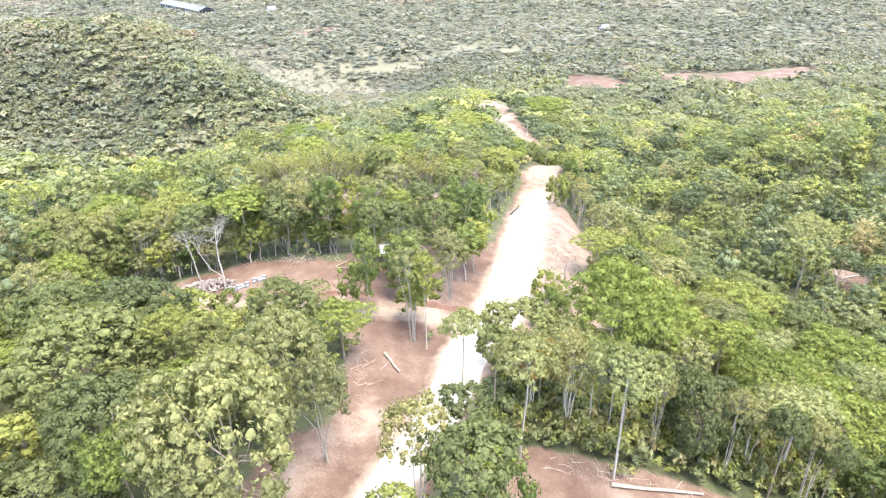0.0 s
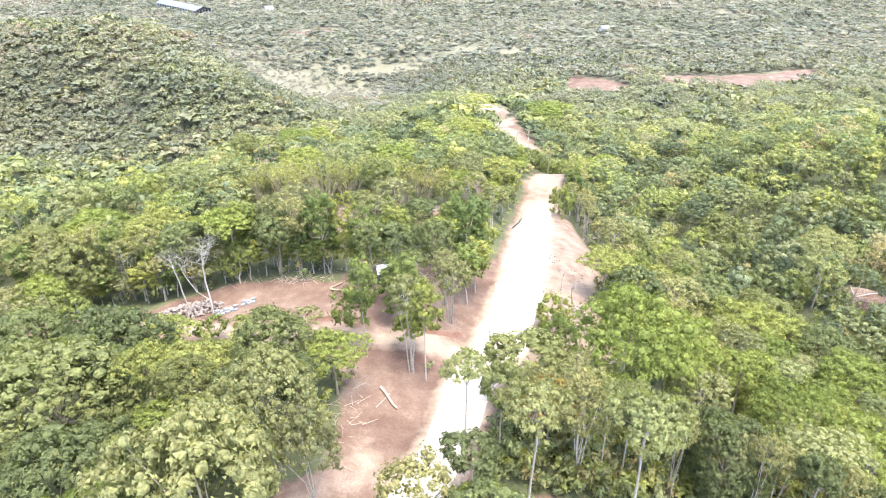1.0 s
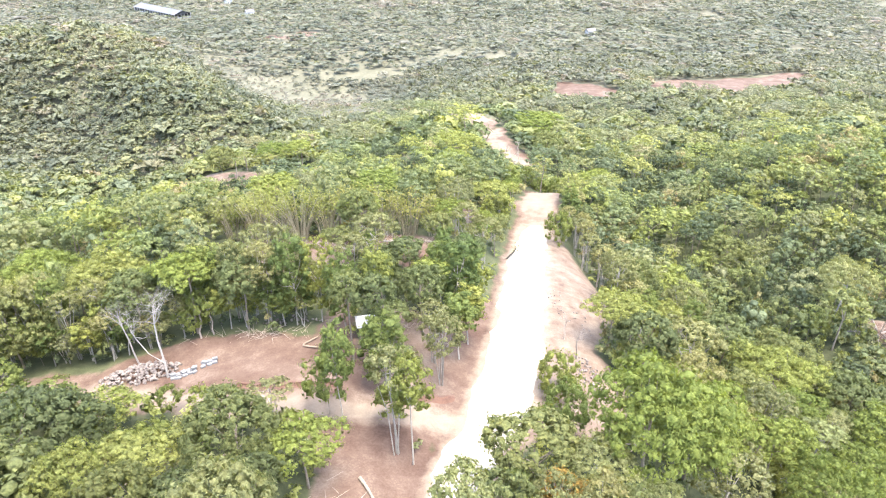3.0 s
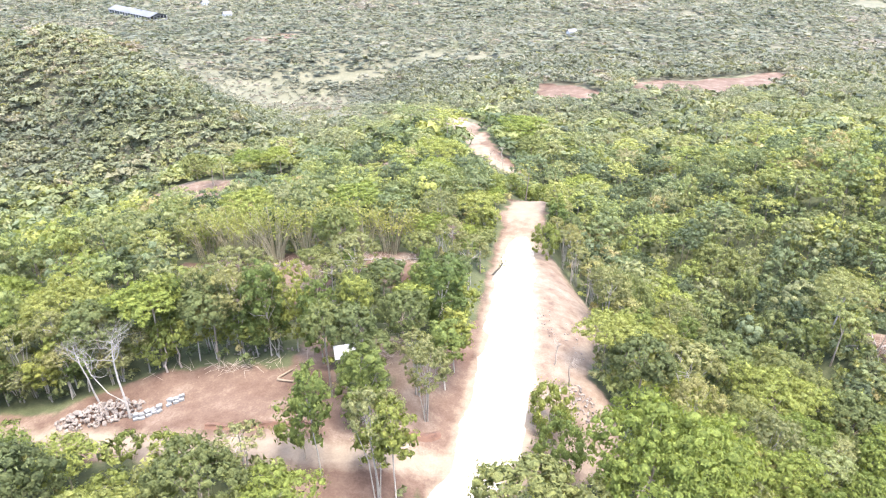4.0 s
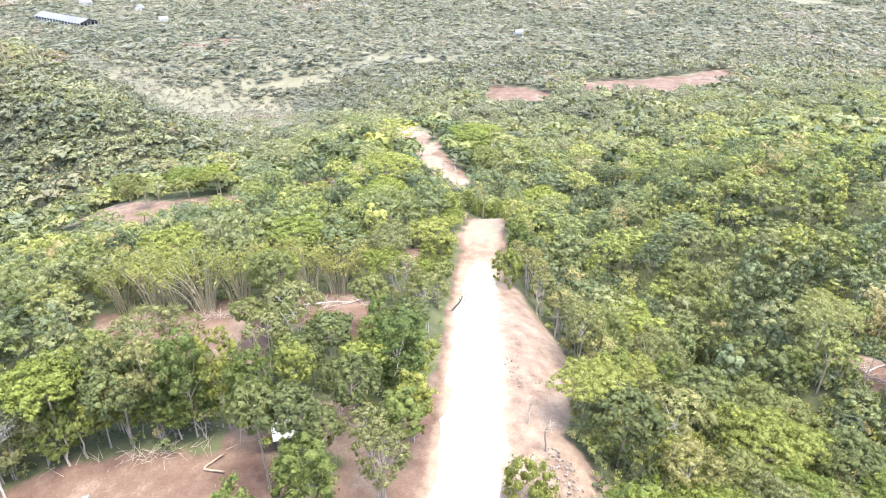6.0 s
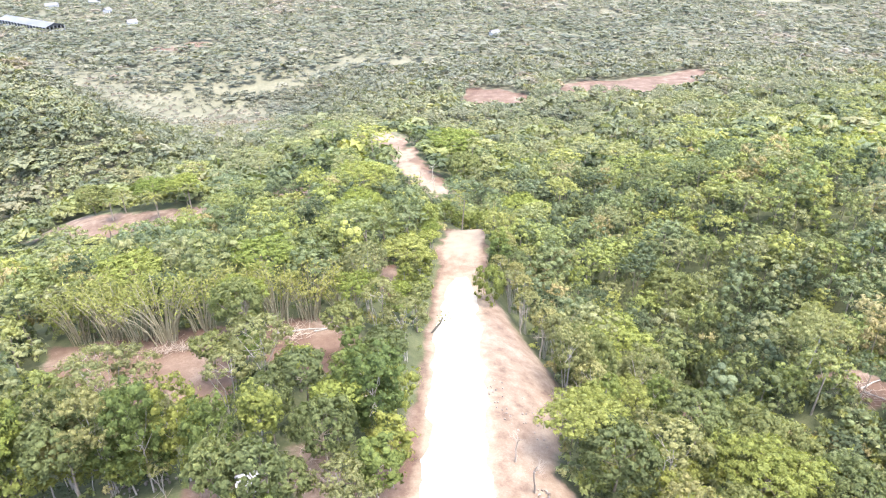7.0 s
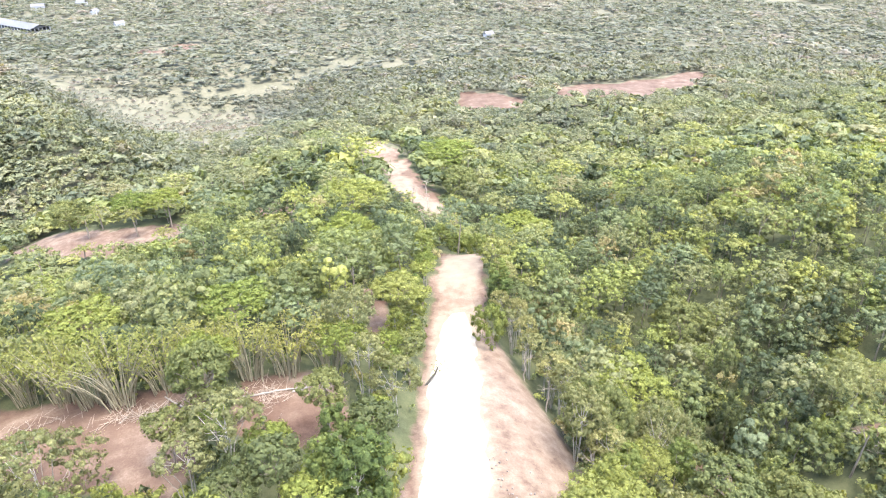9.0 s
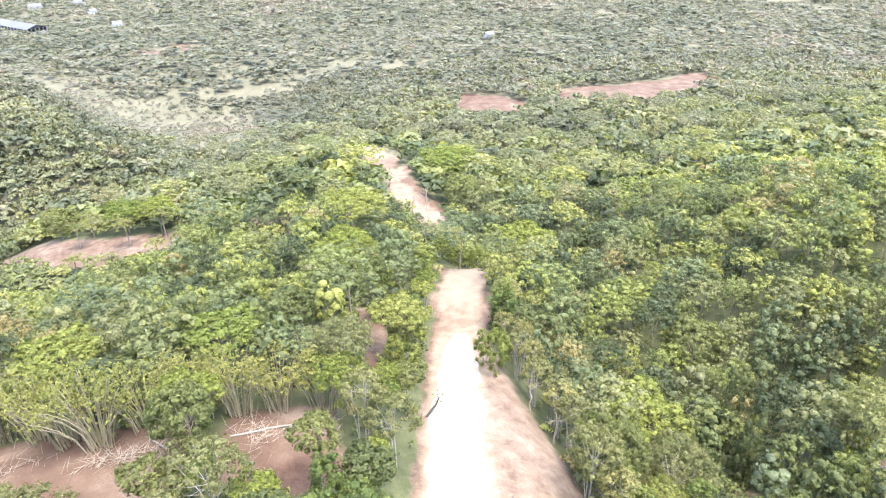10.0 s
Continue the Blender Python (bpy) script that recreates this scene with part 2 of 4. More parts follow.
VALLEY_ROAD = [(-92, 222), (-80, 229), (-66, 216), (-36, 208), (-30, 203), (-34, 192), (-52, 195), (-74, 205), (-88, 216)]
VALLEY_YARD = [(-20, 194), (-8, 198), (0, 186), (0, 173), (-8, 178), (-18, 186)]
UPPER_BANK = [(21.5, 172), (30, 174), (29, 182), (24.5, 200), (22.5, 222), (10, 247), (0, 247), (12, 226), (16, 203), (20.5, 186)]
FAR_FIELD_A = [(62, 350), (74, 392), (92, 380), (100, 352), (84, 336)]
FAR_FIELD_B = [(112, 352), (128, 384), (205, 410), (232, 424), (215, 385), (178, 350), (150, 344)]
FAR_SCAR = [(-140, 578), (-128, 600), (-100, 618), (-96, 606), (-112, 582)]
GRASS_SLOPE = [(-250, 590), (-170, 508), (-128, 470), (-88, 478), (-42, 452), (-26, 362), (-48, 345), (-75, 352), (-104, 348), (-140, 392), (-190, 500)]
CLEARINGS = [SIDE_CLEARING, LOWER_TRACK, MIDDLE_CLEARING, BAMBOO_CLEARING, POCKET, EAST_SHOULDER, NEAR_TRACK, FALLEN_GAP, SMALL_GAPS, STRIP, VALLEY_ROAD, VALLEY_YARD, UPPER_BANK, FAR_FIELD_A, FAR_FIELD_B, FAR_SCAR]


def off_outline(x, y, outline):
    """Metres outside an outline; below zero inside."""
    x, y = np.asarray(x, float), np.asarray(y, float)
    best, inside = np.full(x.shape, 1e9), np.zeros(x.shape, bool)
    for (ax, ay), (bx, by) in zip(outline, outline[1:] + outline[:1]):
        t = np.clip(((x - ax) * (bx - ax) + (y - ay) * (by - ay)) / ((bx - ax) ** 2 + (by - ay) ** 2), 0, 1)
        best = np.minimum(best, np.hypot(x - ax - t * (bx - ax), y - ay - t * (by - ay)))
        if ay != by:
            inside ^= ((ay > y) != (by > y)) & (x < (bx - ax) * (y - ay) / (by - ay) + ax)
    return np.where(inside, -best, best)


def off_clear(x, y):
    d = off_road(x, y) - 1.0
    for outline in CLEARINGS:
        d = np.minimum(d, off_outline(x, y, outline))
    return d


def ground_height(x, y):
    """The land with the road's bed cut level, a bank beside it and rough soil where it is cleared."""
    x, y = np.asarray(x, float), np.asarray(y, float)
    z = land(x, y)
    d = off_road(x, y)
    bed = land(np.interp(y, RY, RX), y)
    east = (x > np.interp(y, RY, RX)) * np.clip((y - 64) / 8, 0, 1) * np.clip((118 - y) / 24, 0, 1)
    cut = np.clip(1 - (d - 0.4) / (4.5 + 6.5 * east), 0, 1)
    cut = (cut * cut * (3 - 2 * cut) * (1 - east) + cut * east) * (np.abs(y - 95) < 175)
    z = z * (1 - cut) + bed * cut
    rough = np.clip(d / 2.0, 0, 1) * (1 - 0.93 * np.clip(0.6 - off_outline(x, y, EAST_SHOULDER) / 2.5, 0, 1))
    near = np.exp(-np.maximum(y - 150, 0) / 60)
    return z + rough * near * (0.28 * soft_noise(x, y, 3.7, 1) + 0.13 * soft_noise(x, y, 1.3, 2)) + rough * (1 - near) * 1.2 * soft_noise(x, y, 23.0, 3)


# ---- mesh building ----
def quad_mesh(name, verts, quads, materials, slots=None, fields=None, normals=None):
    verts, quads = np.asarray(verts, np.float32), np.asarray(quads, np.int32)
    me = bpy.data.meshes.new(name)
    me.vertices.add(len(verts))
    me.vertices.foreach_set("co", verts.ravel())
    me.loops.add(quads.size)
    me.loops.foreach_set("vertex_index", quads.ravel())
    me.polygons.add(len(quads))
    me.polygons.foreach_set("loop_start", np.arange(0, quads.size, quads.shape[1], dtype=np.int32))
    for mat in materials:
        me.materials.append(mat)
    if slots is not None:
        me.polygons.foreach_set("material_index", np.asarray(slots, np.int32))
    for key, values in (fields or {}).items():
        me.attributes.new(key, "FLOAT", "POINT").data.foreach_set("value", np.asarray(values, np.float32))
    if normals is not None:
        me.attributes.new("custom_normal", "FLOAT_VECTOR", "POINT").data.foreach_set("vector", np.asarray(normals, np.float32).ravel())
    me.update(calc_edges=True)
    return me


class Pieces:
    """Collects tubes and leaves into one list of corners and faces."""

    def __init__(self):
        self.v, self.q, self.s, self.n = [], [], [], 0

    def add(self, v, q, soft=None):
        self.v.append(np.asarray(v, float))
        self.s.append(np.zeros((len(v), 3)) if soft is None else soft)
        self.q.append(np.asarray(q, int) + self.n)
        self.n += len(v)

    def tube(self, points, radii, sides=6):
        points = np.asarray(points, float)
        ring, round_ = [], []
        for k, p in enumerate(points):
            d = points[min(k + 1, len(points) - 1)] - points[max(k - 1, 0)]
            d /= np.linalg.norm(d) + 1e-9
            a = np.cross(d, (0.31, 0.87, 0.12) if abs(d[2]) > 0.7 else (0, 0, 1))
            a /= np.linalg.norm(a)
            b = np.cross(d, a)
            w = np.arange(sides) * 2 * np.pi / sides
            round_.append(np.cos(w)[:, None] * a + np.sin(w)[:, None] * b)
            ring.append(p + radii[k] * round_[-1])
        q = []
        for k in range(len(points) - 1):
            for s in range(sides):
                a, b, c, d = k * sides + s, k * sides + (s + 1) % sides, (k + 1) * sides + (s + 1) % sides, (k + 1) * sides + s
                q += [(a, b, c), (a, c, d)]
        self.add(np.concatenate(ring), q, np.concatenate(round_))

    def leaves(self, at, normal, length, width, rnd, along=None, soft=None):
        """Pointed blades, one at each place; soft: the way the foliage as a whole faces there, for its shading."""
        n = len(at)
        normal = normal / (np.linalg.norm(normal, axis=1, keepdims=True) + 1e-9)
        u = rnd.normal(size=(n, 3)) if along is None else along
        u = u - normal * np.sum(u * normal, axis=1, keepdims=True)
        u /= np.linalg.norm(u, axis=1, keepdims=True) + 1e-9
        w = np.cross(normal, u)
        s = (rnd.uniform(0.65, 1.35, n) * length)[:, None]
        t = s * width * 0.5
        lean = rnd.uniform(-0.35, 0.35, (n, 1)) * s
        v = np.stack([at - u * s * 0.4 + w * (t + lean), at - u * s * 0.4 - w * (t - lean * 0.4), at + u * s * 0.6], 1).reshape(-1, 3)
        soft = normal if soft is None else soft / (np.linalg.norm(soft, axis=1, keepdims=True) + 1e-9)
        self.add(v, np.arange(3 * n).reshape(-1, 3), np.repeat(soft, 3, axis=0))

    def data(self):
        return np.concatenate(self.v), np.concatenate(self.q)

    def faced(self):
        return np.concatenate(self.s)


def mesh_part(name, mesh, parent, label=""):
    ob = new(name, mesh)
    ob.parent = parent
    if label:
        tagged(ob, label)
    return ob


# ---- ground and road ----
def spaced(fine_from, fine_to, step, low, high, growth=1.12):
    mid = list(np.arange(fine_from, fine_to, step))
    for end, sign, seq in ((high, 1, []), (low, -1, [])):
        p, s = (mid[-1] if sign > 0 else mid[0]), step
        while p * sign < end * sign:
            s *= growth
            p += sign * s
            seq.append(p)
        mid = mid + seq if sign > 0 else seq[::-1] + mid
    return np.array(mid)


def build_ground():
    xs, ys = spaced(-50, 70, 0.85, -2600, 2600, 1.09), spaced(22, 250, 0.9, -700, 3600, 1.06)
    X, Y = np.meshgrid(xs, ys)
    Z = ground_height(X, Y)
    d = off_road(X, Y)
    ragged = 1.3 * soft_noise(X, Y, 4.5, 81) + 0.7 * soft_noise(X, Y, 1.9, 82)
    far_edge = np.clip((Y - 118) / 30, 0, 1.6)
    bare = np.clip(0.5 - (off_clear(X, Y) + ragged * (0.3 + far_edge)) / 2.5, 0, 1)
    dusty = np.clip(0.5 - (d - 0.35 + far_edge * ragged) / 1.4, 0, 1)
    dusty = np.maximum(dusty, np.clip(1.05 - np.abs(Y - np.interp(X, [-60, -47, -30, -18, -8, 2], [69, 67.5, 64.2, 61.3, 59.8, 60])) / 2.6, 0, 1) * (X < 4))
    dusty = np.maximum(dusty, np.clip(0.9 - np.hypot((X + 6) / 2.2, (Y - 42) / 4) , 0, 1))
    dusty = np.maximum(dusty, np.clip(0.5 - off_outline(X, Y, VALLEY_ROAD) / 6, 0, 0.45))
    lane = np.interp(X, [66, 76, 92, 131, 159, 199, 227, 262], [388, 387, 378, 384, 389, 402, 419, 432])
    dusty = np.maximum(dusty, np.clip(0.5 - np.abs(Y - lane) / 6, 0, 0.22) * (X > 66) * (X < 262))
    dusty = np.maximum(dusty, np.clip(0.50 - off_outline(X, Y, EAST_SHOULDER) / 4, 0, 0.50))
    grassy = np.clip(0.5 - off_outline(X, Y, GRASS_SLOPE) / 16, 0, 1)
    # valley grass; its paleness under the far trees also imitates haze
    grassy = np.maximum(grassy, np.clip((Y - 190) / 80, 0, 0.85) * np.clip(0.85 + 0.4 * soft_noise(X, Y, 26.0, 61), 0.5, 1))
    dusty = np.where((Y > 168) & (Y < 300), dusty * np.clip(0.66 + 0.3 * soft_noise(X, Y, 7.0, 83), 0.3, 1), dusty)
    dusty = dusty * (1 - 0.45 * np.clip((Y - 119) / 5, 0, 1) * np.clip((131 - Y) / 4, 0, 1))
    n, m = X.shape
    k = np.arange(n * m).reshape(n, m)
    q = np.stack([k[:-1, :-1], k[:-1, 1:], k[1:, 1:], k[1:, :-1]], -1).reshape(-1, 4)
    me = quad_mesh("ground", np.stack([X, Y, Z], -1).reshape(-1, 3), q, [GROUND], None, {"bare": bare.ravel(), "dusty": dusty.ravel(), "grassy": grassy.ravel()})
    tagged(new("ground", me), "hilly forest floor with red-brown cleared soil and pale dust", "ground", kind="structure")


def build_road():
    ys = np.arange(-58, 121.5, 0.6)
    across = np.linspace(-1, 1, 15)
    v = []
    for y in ys:
        w = np.interp(y, RY, RW) * min(1.0, 0.25 + 0.75 * math.sqrt(max(0.0, (121.6 - y) / 11)))
        left, right = w * (1 + 0.17 * soft_noise(y, 3, 2.3, 5) + 0.08 * soft_noise(y, 1, 7.0, 6)), w * (1 + 0.17 * soft_noise(y, 9, 2.1, 7) + 0.08 * soft_noise(y, 5, 8.0, 8))
        x = np.interp(y, RY, RX) + np.where(across < 0, across * left, across * right)
        z = ground_height(x, np.full(15, y))
        lift = 0.10 * (1 - np.abs(across) ** 6) - 0.03 + 0.02 * soft_noise(x, np.full(15, y), 0.8, 9) - 0.03 * np.exp(-((np.abs(across) - 0.42) / 0.12) ** 2)
        v.append(np.stack([x, np.full(15, y), z + lift], -1))
    n = len(ys)
    k = np.arange(n * 15).reshape(n, 15)
    q = np.stack([k[:-1, :-1], k[:-1, 1:], k[1:, 1:], k[1:, :-1]], -1).reshape(-1, 4)
    tagged(new("road", quad_mesh("road", np.concatenate(v), q, [GRAVEL])), "freshly graded white crushed-limestone road through the forest", "road", kind="structure")


build_ground()
build_road()

# ---- trees ----
# kind: name, label, category, crown half height over radius, clumps, leaves a clump, leaf length, leaf width, clump size, trunk bark, trunk girth
KINDS = {
    "mango": ("broadleaf_tree", "dense dark green broadleaf tree with a clumped round crown", 0.78, 118, 26, 0.28, 0.74, 0.150, BARK, 0.16),
    "blossom": ("flushing_tree", "large broadleaf tree flushed with pale young leaves", 0.75, 146, 24, 0.26, 0.74, 0.126, BARK, 0.2),
    "feather": ("rain_tree", "spreading light green tree with a feathery layered crown", 0.60, 118, 29, 0.26, 0.62, 0.144, BARK, 0.15),
    "slim": ("slender_tree", "slender fresh green tree with a tall narrow crown", 1.25, 104, 26, 0.28, 0.70, 0.189, PALE_BARK, 0.11),
    "sparse": ("thin_tree", "thin grey-green tree with an open crown and pale stems", 0.75, 81, 26, 0.26, 0.66, 0.147, PALE_BARK, 0.11),
    "umbrella": ("umbrella_tree", "pale flat-topped umbrella tree on a tall whitish trunk", 0.32, 101, 28, 0.27, 0.62, 0.143, PALE_BARK, 0.15),
    "column": ("vine_covered_tree", "tree smothered in dark vines, standing like a column", 3.2, 118, 26, 0.29, 0.70, 0.302, BARK, 0.14),
    "shrub": ("shrub", "yellow-green bushy shrub on cleared soil", 0.8, 56, 26, 0.27, 0.66, 0.218, BARK, 0.06),
    "autumn": ("rusty_tree", "tree with rusty yellow-brown foliage", 0.7, 101, 26, 0.27, 0.68, 0.155, BARK, 0.13),
}
GROUP = {"mango": "dark broadleaf trees", "feather": "feathery trees", "slim": "slender trees", "sparse": "thin trees", "umbrella": "umbrella trees", "column": "vine columns",
         "shrub": "roadside shrubs", "autumn": "rusty trees", "blossom": "flushing trees"}


def clump_place(kind, flat, rnd):
    a, u = rnd.uniform(0, 2 * math.pi), rnd.uniform(-1, 1)
    if kind == "umbrella":
        r = math.sqrt(rnd.uniform(0, 1)) * 0.88
        return r * math.cos(a), r * math.sin(a), flat * (0.75 - 1.1 * r * r + 0.25 * u)
    if kind == "feather":
        r = math.sqrt(rnd.uniform(0, 1)) * 0.90
        return r * math.cos(a), r * math.sin(a), flat * (0.95 * math.sqrt(max(0, 1 - r * r)) - 0.25 + 0.30 * u)
    if kind in ("slim", "column"):
        r = (1 - 0.45 * max(u, 0) ** 2 - 0.25 * max(-u, 0)) * rnd.uniform(0.50, 0.75)
        return r * math.cos(a), r * math.sin(a), flat * u * 0.9
    u = rnd.uniform(-0.55, 1)
    r = math.sqrt(max(0, 1 - u * u)) * rnd.uniform(0.72, 0.86)
    return r * math.cos(a), r * math.sin(a), flat * u * rnd.uniform(0.78, 0.88)


def crown_clumps(kind, count, flat, rnd):
    """Clump centres spread evenly over a crown of radius 1, its middle at 0."""
    c = np.array([clump_place(kind, flat, rnd)])
    while len(c) < count:
        tries = np.array([clump_place(kind, flat, rnd) for k in range(3)])
        gaps = np.linalg.norm(tries[:, None] - c[None], axis=2).min(axis=1)
        c = np.concatenate([c, tries[[int(np.argmax(gaps))]]])
    return c


def unit(d):
    return d / (np.linalg.norm(d, axis=-1, keepdims=True) + 1e-9)


def leafy_mass(p, at, sx, sz, lean, rnd, sides=5):
    """The dense inside of a clump: a small uneven rounded mound."""
    w = np.arange(sides) * 6.2832 / sides + rnd.uniform(0, 6.283)
    v = w + 3.1416 / sides
    ring = np.concatenate([np.stack([np.cos(w), np.sin(w), np.full(sides, -0.35)], 1), np.stack([0.86 * np.cos(v), 0.86 * np.sin(v), np.full(sides, 0.42)], 1), [(0, 0, 0.98)]])
    faces = []
    for i in range(sides):
        k = (i + 1) % sides
        faces += [(i, k, sides + i), (sides + i, k, sides + k), (sides + i, sides + k, 2 * sides)]
    p.add(at + ring * rnd.uniform(0.68, 1.20, (2 * sides + 1, 1)) * np.array((sx, sx, sz)), faces, unit(ring + 0.4 * lean + 0.30 * rnd.normal(size=ring.shape)))


def crown_pieces(kind, radius, flat, clumps, leaves, length, width, size, rnd):
    """Clumps of small blades on a lobed outline, uneven and with gaps."""
    c = crown_clumps(kind, clumps, flat, rnd)
    lobes = 1 + 0.16 * np.sin(np.arctan2(c[:, 1], c[:, 0]) * 3 + rnd.uniform(0, 6)) + 0.10 * np.sin(np.arctan2(c[:, 1], c[:, 0]) * 5 + rnd.uniform(0, 6))
    c = c * np.stack([lobes, lobes, 0.6 + 0.4 * lobes], 1) * radius
    p = Pieces()
    squash = {"umbrella": 0.5, "feather": 0.55, "sparse": 0.75}.get(kind, 0.9)
    core = {"feather": 0.45, "sparse": 0.45, "umbrella": 0.5}.get(kind, 0.52)
    for k in range(len(c)):
        n = int(leaves * rnd.uniform(0.7, 1.3)) + 1
        d = rnd.normal(size=(n, 3))
        d[:, 2] = np.abs(d[:, 2]) * 0.95 - 0.30
        d = unit(d)
        s = size * radius * rnd.uniform(0.58, 1.55)
        at = c[k] + d * np.array((s, s, s * squash)) * rnd.uniform(0.55, 1.12, (n, 1))
        lean = np.array((0, 0, 0.15)) + np.array((1.1, 1.1, 0.8 / max(flat, 0.3))) * c[k] / radius
        leafy_mass(p, c[k], s * core, s * squash * core, lean, rnd)
        p.leaves(at, d + 0.5 * lean + 0.40 * rnd.normal(size=(n, 3)), length, width, rnd, soft=d + 0.5 * lean + 0.30 * rnd.normal(size=(n, 3)))
    return p, c


def trunk_pieces(kind, height, radius, girth, c, middle, rnd, sides=6, limbs=9):
    """A bent, tapered trunk that forks into limbs which reach the clumps."""
    p = Pieces()
    girth *= 0.68
    fork = middle - (0.25 if kind in ("umbrella", "feather") else 0.55) * radius * (0.5 if kind in ("feather", "umbrella") else 0.8)
    fork = max(fork, height * 0.3)
    bend = rnd.normal(size=2) * 0.035 * height
    line = [(0, 0, -0.6), (bend[0] * 0.3, bend[1] * 0.3, fork * 0.33), (bend[0] * 0.9, bend[1] * 0.7, fork * 0.66), (bend[0], bend[1], fork), (bend[0] * 0.7, bend[1] * 0.7, middle + 0.2 * radius * KINDS[kind][2])]
    p.tube(line, [girth * 1.5, girth, girth * 0.85, girth * 0.7, girth * 0.25], sides)
    base = np.array(line[3])
    for k in rnd.permutation(len(c))[:limbs]:
        tip = c[k] + (0, 0, middle)
        mid = base * 0.5 + tip * 0.5 + (0, 0, -0.12 * radius) + rnd.normal(size=3) * 0.08 * radius
        start = np.array(line[2]) * 0.4 + base * 0.6 if rnd.uniform() < 0.4 else base
        p.tube([start, mid, tip], [girth * 0.5, girth * 0.3, girth * 0.1], 4)
    if kind == "sparse" and limbs > 4:
        for k in rnd.permutation(len(c))[:3]:
            tip = c[k] + (0, 0, middle)
            foot = rnd.normal(size=3) * (0.3, 0.3, 0.0)
            mid = foot * 0.5 + tip * np.array((0.35, 0.35, 0.55)) + rnd.normal(size=3) * 0.15
            p.tube([foot + (0, 0, -0.4), mid, tip], [girth * 0.85, girth * 0.6, girth * 0.2], 5)
    return p


PROTO = {}


CLASSES = (2.0, 3.2, 5.2)


def tree_meshes(kind, variant, size_class):
    """Meshes of one tree, about 9.5 m high, in one of three crown radii, so that leaves and clumps keep their true size."""
    key = kind, variant, size_class
    if key not in PROTO:
        rnd = np.random.default_rng(sum(map(ord, kind)) * 10 + variant + 100 * size_class)
        name, label, flat, clumps, leaves, length, width, size, bark, girth = KINDS[kind]
        radius = CLASSES[size_class]
        grow = radius / 3.2
        height = {"shrub": 4.0, "column": 9.0}.get(kind, 9.5)
        if kind == "column":
            radius, grow = 3.2, 1.0
        middle = height - flat * radius * 0.85
        p, c = crown_pieces(kind, radius, flat, int(0.9 * clumps * grow ** 1.2), leaves * grow ** 0.45, length, width, size * grow ** -0.5, rnd)
        v, q = p.data()
        v[:, 2] += middle
        v[:, 2] = np.maximum(v[:, 2], 0.15)
        crown = quad_mesh(name + "_crown", v, q, [LEAF[kind]], normals=p.faced())
        tv, tq = trunk_pieces(kind, height, radius, girth * grow ** 0.5, c, middle, rnd).data()
        trunk = quad_mesh(name + "_trunk", tv, tq, [bark])
        PROTO[key] = [crown, trunk, height, radius, None]
    return PROTO[key]


PLANTED = []


def plant(kind, x, y, height, radius, label=""):
    """One tree of its own at a place, with its height and crown radius."""
    variant = len(PLANTED) % 4
    crown, trunk, h0, r0, first = proto = tree_meshes(kind, variant, 0 if radius < 2.4 else 1 if radius < 4.1 else 2)
    m = pose(x, y, float(ground_height(x, y)), 0, 0, (len(PLANTED) * 137.5) % 360) @ Matrix.Diagonal((radius / r0, radius / r0, height / h0, 1))
    if first is None:
        name, words = KINDS[kind][:2]
        tree = new(name)
        mesh_part("trunk", trunk, tree)
        mesh_part("crown", crown, tree)
        tagged(tree, label or words, "shrub" if kind == "shrub" else "tree", GROUP[kind])
        tree.matrix_basis = m
        proto[4] = tree
    else:
        tree = copy_thing(first, m @ Matrix.Diagonal((*first.scale, 1)).inverted())
    PLANTED.append((x, y, radius))
    return tree


# trees that stand out, by place
plant("mango", -30.7, 44.3, 10.1, 6.9)
plant("mango", -30.5, 52.6, 9, 5.5)
plant("mango", -39.4, 55, 8.2, 4.8)
plant("mango", -24.2, 34.9, 9.2, 4.9)
plant("blossom", -13.9, 30.4, 13.6, 5.9)
plant("blossom", -12.3, 40.6, 10.5, 4.5)
plant("feather", -21.3, 49.6, 6, 3.3)
plant("mango", -15.1, 51.8, 7.4, 4.2)
plant("feather", -9.4, 50.7, 5.9, 3.1)
plant("sparse", -8.6, 36.4, 9.2, 2.5)
plant("feather", -34.5, 60.8, 4.0, 3)
plant("feather", -27.5, 58, 4.2, 3)
plant("mango", -43.6, 71.3, 8.1, 4.6)
plant("feather", -35.9, 78.4, 8.5, 4.8)
plant("feather", -47.3, 84.2, 7.4, 4.8)
plant("mango", -51.5, 77.7, 8.3, 5.1)
plant("slim", -7.4, 57.3, 10.6, 1.7)
plant("slim", -4.2, 63.6, 7.8, 2.9)
plant("mango", -5.2, 66.4, 10.6, 2.2)
plant("mango", -7.6, 67.2, 10.2, 2.0)
plant("shrub", -8.9, 59.2, 6, 2.2)
plant("slim", -1.4, 54.4, 11.2, 1.9)
plant("sparse", -2.8, 55.2, 10.6, 2.2)
plant("sparse", 1.2, 65.5, 8.2, 2.6)
plant("slim", 3.4, 79.1, 9.6, 3.3)
plant("slim", -14.5, 74, 10.3, 2.7)
plant("slim", -11.9, 74.8, 10, 2.4)
plant("sparse", -17.6, 74.2, 9.8, 2.6)
plant("mango", -0.8, 73.3, 8.3, 2.8)
plant("umbrella", 14.6, 38.1, 12.8, 3.2)
plant("umbrella", 6.7, 38.3, 11.7, 2.8)
plant("mango", 7.8, 50.3, 8.3, 4)
plant("autumn", 9, 45, 8.1, 2.6)
plant("sparse", 11.3, 42.6, 10, 2.6)
plant("feather", 17.5, 52, 13.5, 5.8)
plant("feather", 22.9, 56.5, 9.6, 5.4)
